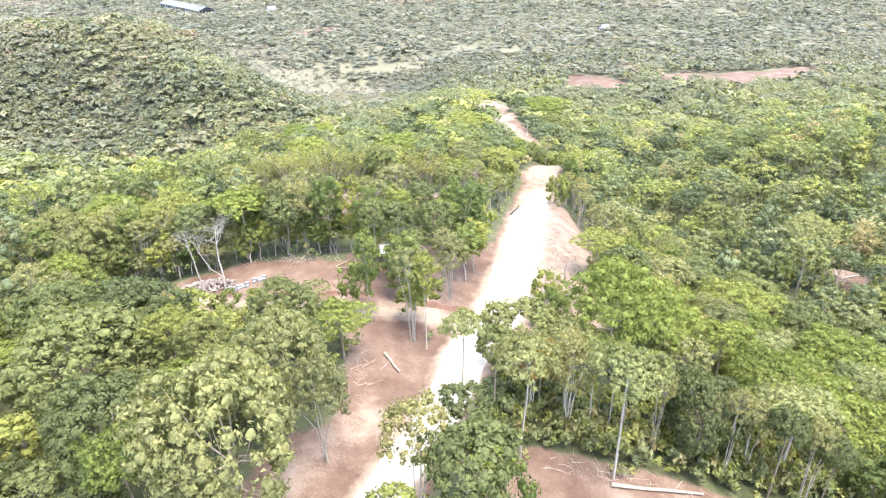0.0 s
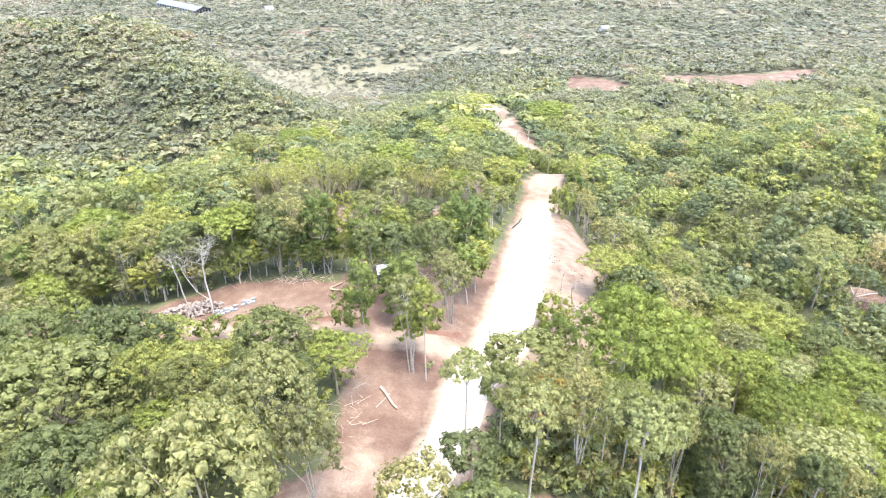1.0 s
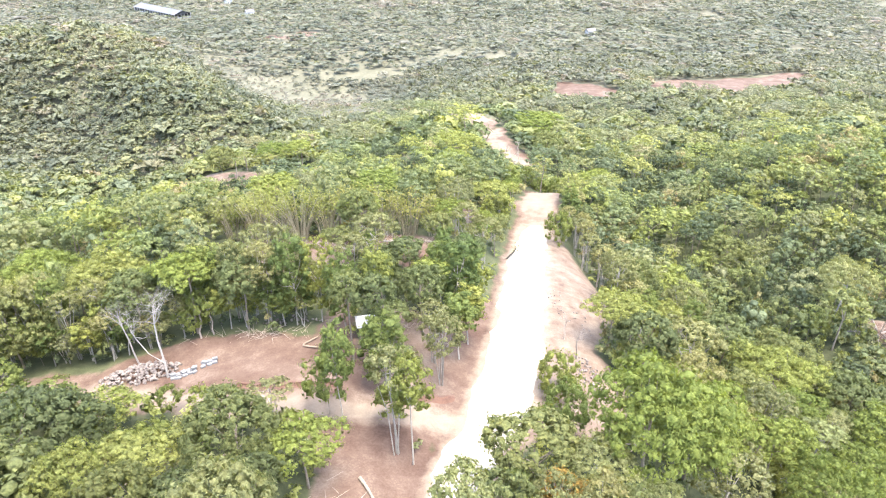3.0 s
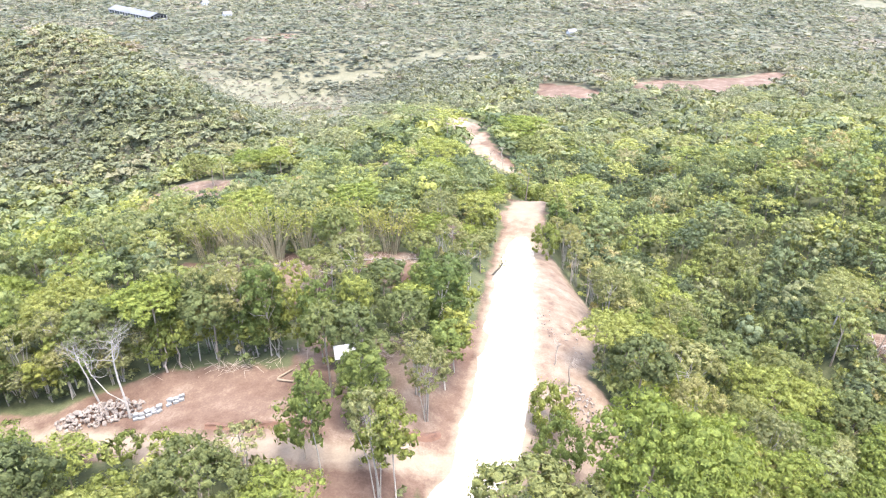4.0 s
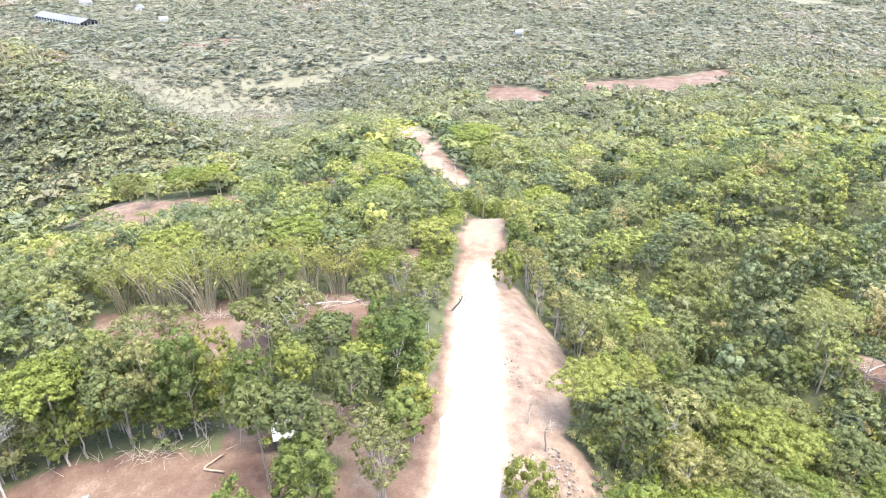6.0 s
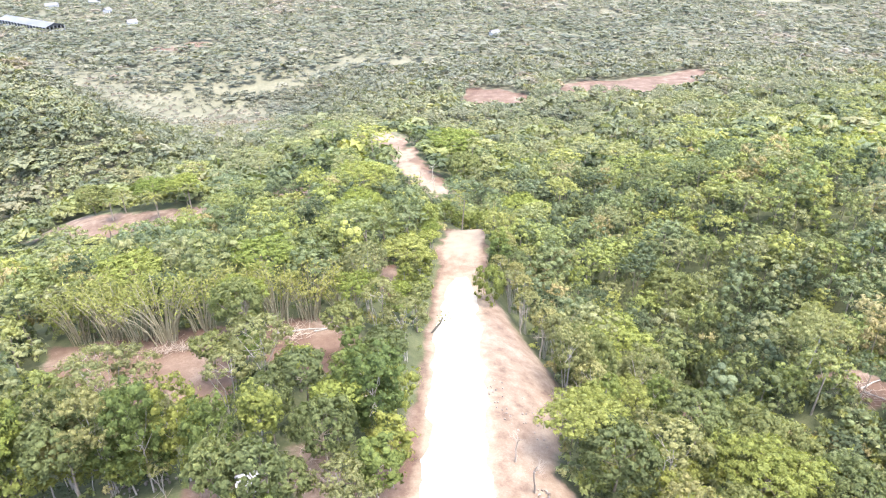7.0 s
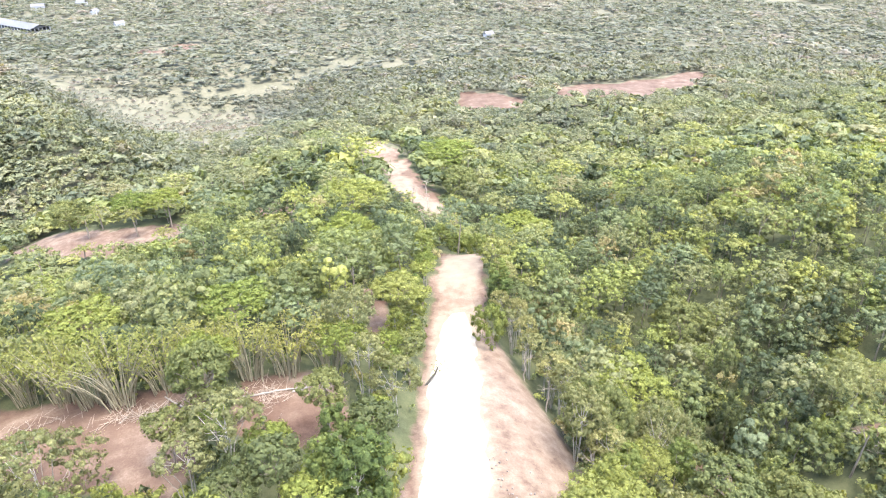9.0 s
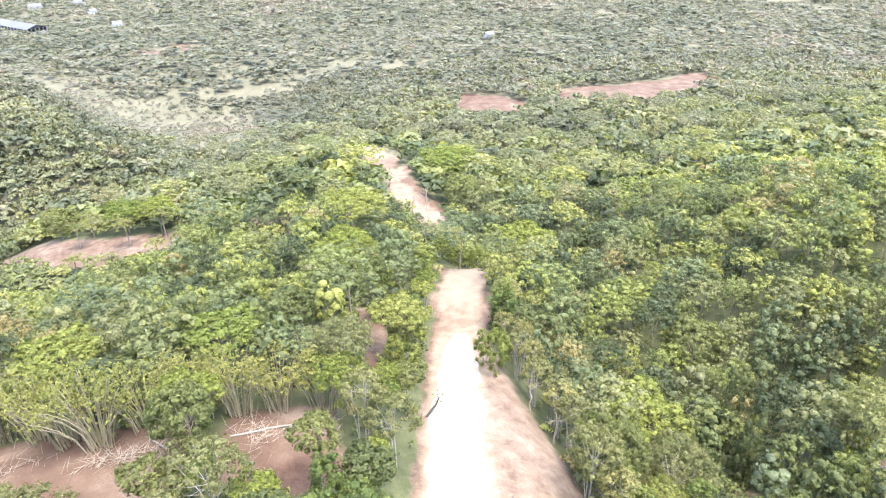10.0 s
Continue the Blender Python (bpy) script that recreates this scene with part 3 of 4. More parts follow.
plant("umbrella", 2, 41.2, 11.4, 1.8)
plant("shrub", 12.6, 65, 4.7, 2.4)
plant("sparse", 33.2, 63.2, 9.5, 3.1)
plant("feather", 32.6, 50.7, 9.3, 4.4)
plant("mango", 23.4, 43.2, 8.9, 4.1)
plant("sparse", 24.2, 51.7, 8.7, 3.5)
plant("mango", 44.5, 80, 8.4, 5.3)
plant("column", 53.8, 109, 11.5, 2.5)
plant("umbrella", 58.2, 92.4, 10.5, 4.2)
plant("feather", 39.1, 107, 7.9, 6.4)
plant("mango", 32.6, 67.3, 8, 4.4)
plant("mango", 49.2, 72.2, 8.3, 5.1)
plant("feather", 48.8, 63.5, 8.7, 5.5)
plant("umbrella", 31.5, 42.9, 9.9, 3.8)
plant("sparse", -1.1, 31.1, 10.4, 2.9)
plant("mango", 2.3, 28.4, 11.5, 3.4)
plant("shrub", 5.1, 30.3, 6.9, 1.8)
plant("feather", 39, 46.8, 8.6, 5.2)
plant("slim", -9.0, 72.6, 9.6, 2.4)
plant("shrub", -2.9, 58.3, 4.2, 2.0)
plant("shrub", 20.6, 147.8, 4.6, 2.2)
plant("shrub", 27.8, 147.4, 4.8, 2.4)
plant("shrub", 24.6, 150.5, 3.2, 2.4)
plant("shrub", -20.1, 59.5, 3.2, 1.5)
plant("shrub", -23.5, 60.4, 3.1, 1.3)
plant("sparse", -13.5, 57.7, 4.5, 2.1)
plant("shrub", 12.4, 60.4, 5.1, 2.4)
plant("feather", 20.6, 76.2, 7, 3.2)
plant("mango", 23.6, 72.7, 8.6, 3.6)
plant("sparse", 30.1, 76, 8.8, 3.8)
plant("mango", 38.1, 83.3, 8.8, 3.9)
plant("feather", 39.9, 73.9, 8.6, 5.3)
plant("slim", 3.1, 70.6, 7.8, 2.3)
plant("sparse", 0.2, 68.4, 7, 2)
plant("mango", -2.8, 80.1, 8.1, 2.3)
plant("mango", -19.8, 73.8, 8.4, 3.1)
plant("feather", -25.3, 73.6, 9.1, 3.6)
plant("mango", -30.9, 73.8, 8.6, 3.5)
plant("mango", -21.6, 76.5, 9, 2.4)
plant("column", 48.8, 98.6, 10.6, 2)
plant("sparse", -9, 81.5, 7, 2.2)
plant("mango", -5.5, 78.1, 7.1, 2.5)
plant("sparse", -19.5, 82.9, 8.1, 4.4)
plant("feather", -0.1, 77.2, 6.7, 2.3)
plant("shrub", 5.5, 82.5, 6.1, 2.2)
plant("mango", 4.8, 86.1, 7, 2.3)
plant("slim", 4.2, 73.9, 7.3, 2.3)
plant("sparse", 25.2, 89.7, 9.4, 2.9)
plant("sparse", 36.8, 94, 10.1, 4.3)
plant("feather", 24.4, 80.3, 6.1, 3.5)
plant("shrub", 21.2, 111.9, 5.7, 2.4)
plant("mango", 26.6, 121.7, 7.5, 3.4)
plant("feather", 4.8, 142.4, 8.5, 4.9)
plant("feather", 6.4, 167.7, 8.9, 6.2)
plant("feather", 9.8, 112.5, 8, 3.4)
plant("sparse", 3.5, 106.9, 7.3, 2.7)
plant("feather", -8.3, 105, 8.2, 4)
plant("mango", -2.3, 115.2, 7.6, 3.5)
plant("feather", -42, 212, 8.5, 5.2)
plant("feather", -51, 215, 8.5, 5.5)
plant("mango", -70, 221, 8.5, 5.2)
plant("feather", 33.1, 210.6, 9.2, 7.3)
plant("mango", 32.6, 190.9, 8.3, 5.1)
plant("feather", 41.5, 167.5, 9, 6.6)
plant("feather", -23, 104.5, 8.5, 3.9)
plant("feather", -9.7, 95, 6.9, 3.1)
plant("feather", 2.5, 98.9, 6.8, 2.8)
plant("mango", 9.7, 101.7, 6.9, 2.1)
plant("feather", 5.4, 89.2, 4.6, 1.9)
plant("mango", -11.4, 86.7, 5.9, 1.9)
plant("feather", -8.3, 87.8, 4.6, 1.9)
plant("feather", -3.5, 85, 4.6, 2)
plant("mango", 55.9, 123, 9.3, 5.1)
plant("mango", 28.4, 93.3, 9.9, 4.1)


# ---- slim trees with bare stems along the forest's edges ----
def edge_row(line, step, depth, heights, seed, kinds=("sparse", "slim", "sparse")):
    rnd = np.random.default_rng(seed)
    for (ax, ay), (bx, by) in zip(line, line[1:]):
        n = max(1, int(math.hypot(bx - ax, by - ay) / step))
        nx, ny = -(by - ay) / math.hypot(bx - ax, by - ay), (bx - ax) / math.hypot(bx - ax, by - ay)
        for k in range(n):
            s, off = (k + rnd.uniform(0, 0.8)) / n, depth * rnd.uniform(0, 1)
            plant(kinds[int(rnd.integers(0, len(kinds)))], ax + (bx - ax) * s + nx * off, ay + (by - ay) * s + ny * off, rnd.uniform(*heights), rnd.uniform(1.3, 2.1))


edge_row([(-52, 72.5), (-34, 71.3), (-28, 74.2), (-18, 75), (-12.5, 74.5)], 1.9, 2.2, (7.0, 10.0), 31)
edge_row([(-50, 71.4), (-34, 70.2), (-28, 73.2), (-18, 74), (-12.5, 73.6)], 1.5, 0.8, (3.5, 6.5), 36, ("sparse", "slim", "sparse", "shrub"))
edge_row([(23.2, 82), (26.8, 88.5), (26.6, 98), (24.8, 107), (23.8, 118), (25, 128)], 1.9, -2.5, (6.5, 9.0), 32)
edge_row([(8.0, 96), (11.0, 108), (14.8, 124), (18.0, 138)], 2.6, 2.0, (4.5, 7.5), 33, ("slim", "mango", "feather"))
edge_row([(8, 42), (20, 41.5), (34, 38)], 1.9, 2.5, (7.5, 10.5), 34, ("sparse", "sparse", "umbrella", "mango"))
edge_row([(1.5, 78), (5.5, 88)], 2.0, 2.5, (6.0, 8.0), 35, ("slim", "mango", "slim"))


# ---- the rest of the woods ----
def free_places(low, high, spacing, tries, rnd, taken, fits, spread=0.0):
    """Places about `spacing` apart, by throwing darts into cells; spread: how much the room that each takes varies."""
    room = np.clip(spacing * 0.5 * np.exp(rnd.normal(0, 1, tries) * spread), spacing * 0.22, spacing * 0.95)
    pts = np.stack([rnd.uniform(low[0], high[0], tries), rnd.uniform(low[1], high[1], tries), room], 1)
    cell, grid, places = spacing * 1.9, {}, []
    for x, y, r in taken:
        grid.setdefault((int(x // cell), int(y // cell)), []).append((x, y, r))
    pts = pts[fits(pts[:, 0], pts[:, 1])]
    for x, y, r in pts:
        i, j = int(x // cell), int(y // cell)
        if any(math.hypot(x - a, y - b) < (0.81 if spread == 0 else 0.72) * (r + c) for di in (-1, 0, 1) for dj in (-1, 0, 1) for a, b, c in grid.get((i + di, j + dj), ())):
            continue
        grid.setdefault((i, j), []).append((x, y, r))
        places.append((x, y, r))
    return np.array(places)


def low_front(x, y):
    """Strips before the clearings where only low growth stands."""
    d = np.full(np.shape(x), 50.0)
    for outline in ([(-36, 52), (-36, 64), (-8, 58), (-8, 53)], [(-22, 86), (-22, 93), (-8, 84), (-9, 78), (-16, 79)], [(24, 78), (24, 86), (60, 84), (72, 84), (72, 72), (60, 74)], [(4, 18), (28, 18), (28, 36), (4, 36)], [(4, 148), (4, 186), (20, 186), (20, 148)], [(14, 149), (14, 192), (33, 192), (33, 149)], [(-95, 175), (-95, 214), (-60, 203), (-30, 190), (-26, 160), (-60, 165)], [(8, 54), (23, 55), (25, 70), (21.5, 70), (18, 60), (8, 57)]):
        d = np.minimum(d, off_outline(x, y, outline))
    return d < 0


def in_near_woods(x, y):
    return (off_clear(x, y) > 0.9) & (y < 185 + 0.2 * x)


def beside_the_way(x, y):
    """The woods that lie before the camera's way; those outside are built of simpler trees."""
    return (y > 24) & (x > -0.62 * y - 25) & (x < np.maximum(0.62 * y + 22, 0.97 * y - 18))


def fill_near():
    """Trees of their own along the road, and the joined woods behind them."""
    rnd = np.random.default_rng(21)
    places = free_places((-75, 12), (105, 190), 3.7, 24000, rnd, PLANTED, in_near_woods)[:, :2]
    x, y = places.T
    away = 0.6 * np.abs(x - np.interp(y, RY, RX)) + 0.55 * np.maximum(y - 60, 0) + 1.2 * np.maximum(32 - y, 0)
    order = np.argsort(away)
    single, joined = order[:170], order[170:]
    wood = np.array(["mango", "feather", "slim", "sparse", "mango", "feather", "umbrella", "sparse"])
    for k in single:
        px, py = places[k]
        kind = str(wood[int(rnd.integers(0, 8))]) if px > 0 else str(wood[int(rnd.integers(0, 6))])
        r = rnd.uniform(1.8, 3.2)
        h = rnd.uniform(4.8, 9.5)
        if low_front(px, py):
            kind, h, r = "shrub", rnd.uniform(1.8, 3.2), rnd.uniform(1.3, 2.0)
        if kind == "umbrella":
            h += 1.5
        plant(kind, px, py, h, r)
    return places[joined], rnd


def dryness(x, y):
    """Greying of the leaves: haze painted in with distance, none by the road, all in the valley; the hill's own
    brown-grey adds to it.
    """
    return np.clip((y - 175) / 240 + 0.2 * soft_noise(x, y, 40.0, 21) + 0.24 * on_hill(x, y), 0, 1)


def forest(name, label, places, radius, height, shapes, tints, leaf_mat, rnd, flats=None):
    """Many trees in one mesh: each a copy of one of a few shapes, turned, sized and tinted."""
    V, Q, S, T, N, n = [], [], [], [], [], 0
    for k, (x, y) in enumerate(places):
        v, q, s, f = shapes[int(rnd.integers(0, len(shapes)))]
        a = rnd.uniform(0, 6.283)
        w = v * np.array((radius[k], radius[k], height[k]))
        w = np.stack([w[:, 0] * math.cos(a) - w[:, 1] * math.sin(a) + x, w[:, 0] * math.sin(a) + w[:, 1] * math.cos(a) + y, w[:, 2]], 1)
        V.append(w)
        N.append(np.stack([f[:, 0] * math.cos(a) - f[:, 1] * math.sin(a), f[:, 0] * math.sin(a) + f[:, 1] * math.cos(a), f[:, 2]], 1))
        Q.append(q + n)
        S.append(s)
        T.append(np.full(len(v), tints[k]))
        n += len(v)
    V = np.concatenate(V)
    base = ground_height(places[:, 0], places[:, 1])
    V[:, 2] += np.repeat(base, [len(t) for t in T])
    me = quad_mesh(name, V, np.concatenate(Q), [leaf_mat, BARK], np.concatenate(S), {"tint": np.concatenate(T), "hazed": np.repeat(dryness(places[:, 0], places[:, 1]), [len(t) for t in T])}, np.concatenate(N))
    return tagged(new(name, me), label, "forest", kind="stuff")


def joined_shape(kind, clumps, leaves, length, width, seed, trunk_sides=4, limbs=3, spread=1.0):
    """A tree of crown radius 1 and height 1 for the joined woods."""
    rnd = np.random.default_rng(seed)
    flat, size = min(KINDS[kind][2] * 1.45, 1.5), KINDS[kind][7]
    radius, height = 3.0, 8.5
    middle = height - flat * radius * 0.85
    p, c = crown_pieces(kind, radius, flat, clumps, leaves, length, width, size * spread, rnd)
    v, q = p.data()
    v[:, 2] = np.maximum(v[:, 2] + middle, 0.1)
    s, f = np.zeros(len(q), int), p.faced()
    if trunk_sides:
        t = trunk_pieces(kind, height, radius, 0.13, c, middle, rnd, trunk_sides, limbs)
        tv, tq = t.data()
        f = np.concatenate([f, t.faced()])
        q = np.concatenate([q, tq + len(v)])
        v = np.concatenate([v, tv])
        s = np.concatenate([s, np.ones(len(tq), int)])
    return v / np.array((radius, radius, height)), q, s, f


def far_shape(lobes, leaves, length, width, seed):
    """A far tree of crown radius 1 and height 1: a few lobes, each a loose heap of leafy sprays."""
    rnd = np.random.default_rng(seed)
    radius, height = 3.0, 6.0
    flat = rnd.uniform(0.8, 1.2)
    p = Pieces()
    for k in range(lobes):
        a, r = 2.4 * k + rnd.uniform(0, 0.8), (rnd.uniform(0, 0.2) if k == 0 else rnd.uniform(0.40, 0.68))
        s = radius * (rnd.uniform(0.48, 0.62) if k == 0 else rnd.uniform(0.34, 0.52))
        c = np.array((r * radius * math.cos(a), r * radius * math.sin(a), height - flat * (s + r * radius * rnd.uniform(0.5, 1.1))))
        lean = np.array((0, 0, 0.3)) + 0.35 * np.array((c[0], c[1], 0)) / radius
        d = rnd.normal(size=(leaves, 3))
        d[:, 2] = np.abs(d[:, 2]) * 0.95 - 0.35
        d = unit(d)
        p.leaves(c + d * np.array((s, s, s * flat)) * rnd.uniform(0.35, 1.08, (leaves, 1)), d + 0.5 * lean + 0.5 * rnd.normal(size=(leaves, 3)), length, width, rnd, soft=0.8 * d + 0.6 * lean + (0, 0, 0.5) + 0.2 * rnd.normal(size=(leaves, 3)))
    v, q = p.data()
    v[:, 2] = np.maximum(v[:, 2], 0.1)
    return v / np.array((radius, radius, height)), q, np.zeros(len(q), int), p.faced()


HILL = [(-165, 318), (-140, 326), (-118, 352), (-88, 350), (-65, 325), (-38, 279), (-52, 250), (-86, 243), (-117, 247), (-150, 205), (-240, 250), (-240, 340)]


def on_hill(x, y):
    """1 on the steep wooded hill, fading out round it."""
    return np.clip(0.6 - off_outline(x, y, HILL) / 24 + 0.35 * soft_noise(x, y, 16.0, 51), 0, 1)


rest, rnd = fill_near()
near_shapes = [joined_shape(k, 29, 12, 0.42, 0.74, 50 + i, trunk_sides=3, limbs=0, spread=1.62) for i, k in enumerate(("mango", "feather", "mango", "sparse", "feather", "slim", "umbrella", "mango", "feather", "slim"))]
dome_shapes = [joined_shape(k, 46, 12, 0.34, 0.70, 70 + i, limbs=1, spread=1.3) for i, k in enumerate(("feather", "mango", "feather"))]
patchy = np.clip(0.37 + 0.34 * soft_noise(rest[:, 0], rest[:, 1], 13.0, 11) + rnd.normal(0, 0.29, len(rest)), 0, 1)
aside = rest[~beside_the_way(rest[:, 0], rest[:, 1])]
patchy, rest = patchy[beside_the_way(rest[:, 0], rest[:, 1])], rest[beside_the_way(rest[:, 0], rest[:, 1])]
low = np.where(low_front(rest[:, 0], rest[:, 1]), 0.45, 1.0)
wide = (rnd.uniform(size=len(rest)) < 0.12) & (low > 0.9)
few = ~wide
forest("near_woods", "mixed green tropical forest on the slopes beside the road", rest[few], rnd.uniform(1.9, 3.3, few.sum()), rnd.uniform(3.8, 9.8, few.sum()) * low[few], near_shapes, patchy[few], FOREST_LEAVES, rnd)
forest("spreading_canopy", "wide light green tree crowns rising over the forest", rest[wide], rnd.uniform(3.2, 5.0, wide.sum()), rnd.uniform(7.5, 10.5, wide.sum()), dome_shapes, np.clip(0.5 + rnd.normal(0, 0.16, wide.sum()), 0, 1), FOREST_LEAVES, rnd)

mid_places = free_places((-330, 120), (330, 480), 4.3, 100000, rnd, [], lambda x, y: (off_clear(x, y) > 1.5) & (y > 184 + 0.2 * x - 600 * (x < -75) - 600 * (x > 105)) & (x > -0.7 * y - 14) & (x < 0.97 * (y - 45) + 18) & ((off_outline(x, y, GRASS_SLOPE) > 7 * soft_noise(x, y, 14.0, 41) + 3) | (rnd.uniform(size=len(x)) < 0.22)) & (on_hill(x, y) < rnd.uniform(0.3, 2.6, len(x))), 0.42)
mid_shapes = [far_shape(3 + i % 2, 20, 1.25, 0.85, 80 + i) for i in range(9)]
back = free_places((-70, -45), (90, 14), 3.8, 5000, rnd, [], lambda x, y: off_clear(x, y) > 1.5)
mid_places = np.concatenate([mid_places, back, np.column_stack([aside, np.full(len(aside), 1.8)])])
x, y, room = mid_places.T
patchy = np.clip(0.40 + 0.28 * soft_noise(x, y, 30.0, 12) + 0.16 * soft_noise(x, y, 9.0, 15) + rnd.normal(0, 0.16, len(x)) + 0.6 * np.clip(-off_outline(x, y, GRASS_SLOPE) / 10, 0, 0.6), 0, 1)
forest("valley_woods", "mixed forest over the hill and valley, haze put into its leaf colour", mid_places[:, :2], room * rnd.uniform(1.25, 1.75, len(x)) * (1 - 0.45 * (off_outline(x, y, GRASS_SLOPE) < 0)), (room * 1.15 + 1.7) * rnd.uniform(0.8, 1.4, len(x)) * (1 - 0.15 * on_hill(x, y)) * np.where(low_front(x, y), 0.5, 1.0) * np.clip(off_outline(x, y, GRASS_SLOPE) / 34, 0.35, 1), mid_shapes, patchy, FOREST_LEAVES, rnd)

crowns = free_places((-70, 180), (230, 335), 19.0, 1500, rnd, [], lambda x, y: (off_clear(x, y) > 4.5) & (y > 190 + 0.2 * x) & (off_outline(x, y, GRASS_SLOPE) > 6) & (on_hill(x, y) < 0.3), 0.3)
forest("valley_canopy", "wide flat-domed light green crowns over the valley woods", crowns[:, :2], rnd.uniform(3.6, 6.4, len(crowns)), rnd.uniform(7.0, 10.5, len(crowns)), dome_shapes, np.clip(0.58 + rnd.normal(0, 0.14, len(crowns)), 0, 1), FOREST_LEAVES, rnd)

far_places = free_places((-820, 330), (900, 960), 6.6, 140000, rnd, [], lambda x, y: (off_clear(x, y) > 2) & (soft_noise(x, y, 38.0, 71) + 0.6 * soft_noise(x, y, 90.0, 72) + rnd.normal(0, 0.25, len(x)) > -0.62) & ((y > 480) | (np.abs(x) > 329)) & (x > -0.7 * y - 20) & (x < 0.97 * (y - 45) + 20) & (np.hypot((x + 275) * 0.743 - (y - 725) * 0.669, ((x + 275) * 0.669 + (y - 725) * 0.743) * 2.6) > 47) & ((off_outline(x, y, GRASS_SLOPE) > 7 * soft_noise(x, y, 14.0, 41) + 3) | (rnd.uniform(size=len(x)) < 0.22)), 0.5)
scrub = free_places((-250, 195), (-30, 360), 2.9, 60000, rnd, [], lambda x, y: (on_hill(x, y) > 0.25) & (off_clear(x, y) > 1.5) & (x > -0.7 * y - 14), 0.35)
x, y, room = scrub.T
dry_ridge = np.clip((land(x, y) + 34) / 18, 0, 1)
patchy = np.clip(0.22 + 0.30 * soft_noise(x, y, 22.0, 17) + 0.20 * soft_noise(x, y, 7.0, 18) + rnd.normal(0, 0.15, len(x)) + 0.12 + 0.5 * dry_ridge, 0, 1)
forest("hill_scrub", "dense dry-season scrub of small trees on a steep hillside, partly greyed by painted haze", scrub[:, :2], room * rnd.uniform(1.4, 2.0, len(x)), (room * 1.3 + 1.3) * rnd.uniform(0.7, 1.5, len(x)), [far_shape(2 + i % 2, 26, 1.0, 0.85, 150 + i) for i in range(7)], patchy, FOREST_LEAVES, rnd)

far_shapes = [far_shape(2, 16, 1.5, 0.9, 120 + i) for i in range(8)]
x, y, room = far_places.T
patchy = np.clip(0.42 + 0.36 * soft_noise(x, y, 75.0, 13) + 0.26 * soft_noise(x, y, 24.0, 16) + rnd.normal(0, 0.17, len(x)), 0, 1)
forest("distant_woods", "scattered woodland on the valley floor far away, greyed by painted haze", far_places[:, :2], room * rnd.uniform(1.3, 1.85, len(x)), (room * 0.68 + 0.8) * rnd.uniform(0.7, 1.4, len(x)), far_shapes, patchy, FOREST_LEAVES, rnd)


def undergrowth():
    """Bushes and saplings under the trees and along the clearings' edges."""
    rnd = np.random.default_rng(5)
    x, y = rnd.uniform(-75, 105, 13000), rnd.uniform(14, 188, 13000)
    x, y = np.concatenate([x, rnd.uniform(2, 40, 900), rnd.uniform(18, 70, 2200)]), np.concatenate([y, rnd.uniform(40, 50, 900), rnd.uniform(60, 100, 2200)])
    d = off_clear(x, y)
    keep = beside_the_way(x, y) & (((d > 0.3) & ((d < 4.5) | (rnd.uniform(size=len(x)) < np.where(x > 25, 0.42, 0.22)) | (y < 50) | low_front(x, y))) | ((d > -1.6) & (soft_noise(x, y, 2.2, 31) > 0.5) & (off_road(x, y) > 1.4)))
    keep &= ~((off_outline(x, y, EAST_SHOULDER) < 3.5) & (y > 76) & (rnd.uniform(size=len(x)) < 0.75))
    x, y, d = x[keep], y[keep], d[keep]
    tint = np.clip(0.48 + 0.3 * soft_noise(x, y, 6.0, 14) + rnd.normal(0, 0.2, len(x)), 0, 1)
    tall = np.clip(0.4 + (d + 1.6) * 0.4, 0.35, 1.0)
    forest("undergrowth", "low green undergrowth and saplings under the trees", np.stack([x, y], 1), rnd.uniform(0.6, 1.25, len(x)) * tall ** 0.5, rnd.uniform(1.0, 3.4, len(x)) * tall, [far_shape(2, 18, 1.15, 0.75, 200 + k) for k in range(5)], tint, FOREST_LEAVES, rnd)


undergrowth()


# ---- dead and bare trees ----
def branch_pieces(p, start, way, length, girth, depth, rnd, spread=0.75):
    """A crooked limb that forks again and again."""
    points, radii, at, d = [np.array(start)], [girth], np.array(start, float), np.array(way, float)
    for k in range(3):
        d = d + rnd.normal(size=3) * 0.16
        d /= np.linalg.norm(d)
        at = at + d * length / 3
        points.append(at.copy())
        radii.append(girth * (1 - 0.2 * (k + 1)))
    p.tube(points, radii, 6 if depth > 2 else 4)
    if depth:
        for k in range(int(rnd.integers(2, 4)) + (depth > 1)):
            w = d + rnd.normal(size=3) * spread
            w[2] = abs(w[2]) * 0.8 + 0.15
            w /= np.linalg.norm(w)
            branch_pieces(p, points[-1] if k < 2 else points[2], w, length * rnd.uniform(0.6, 0.8), girth * 0.42, depth - 1, rnd, spread)


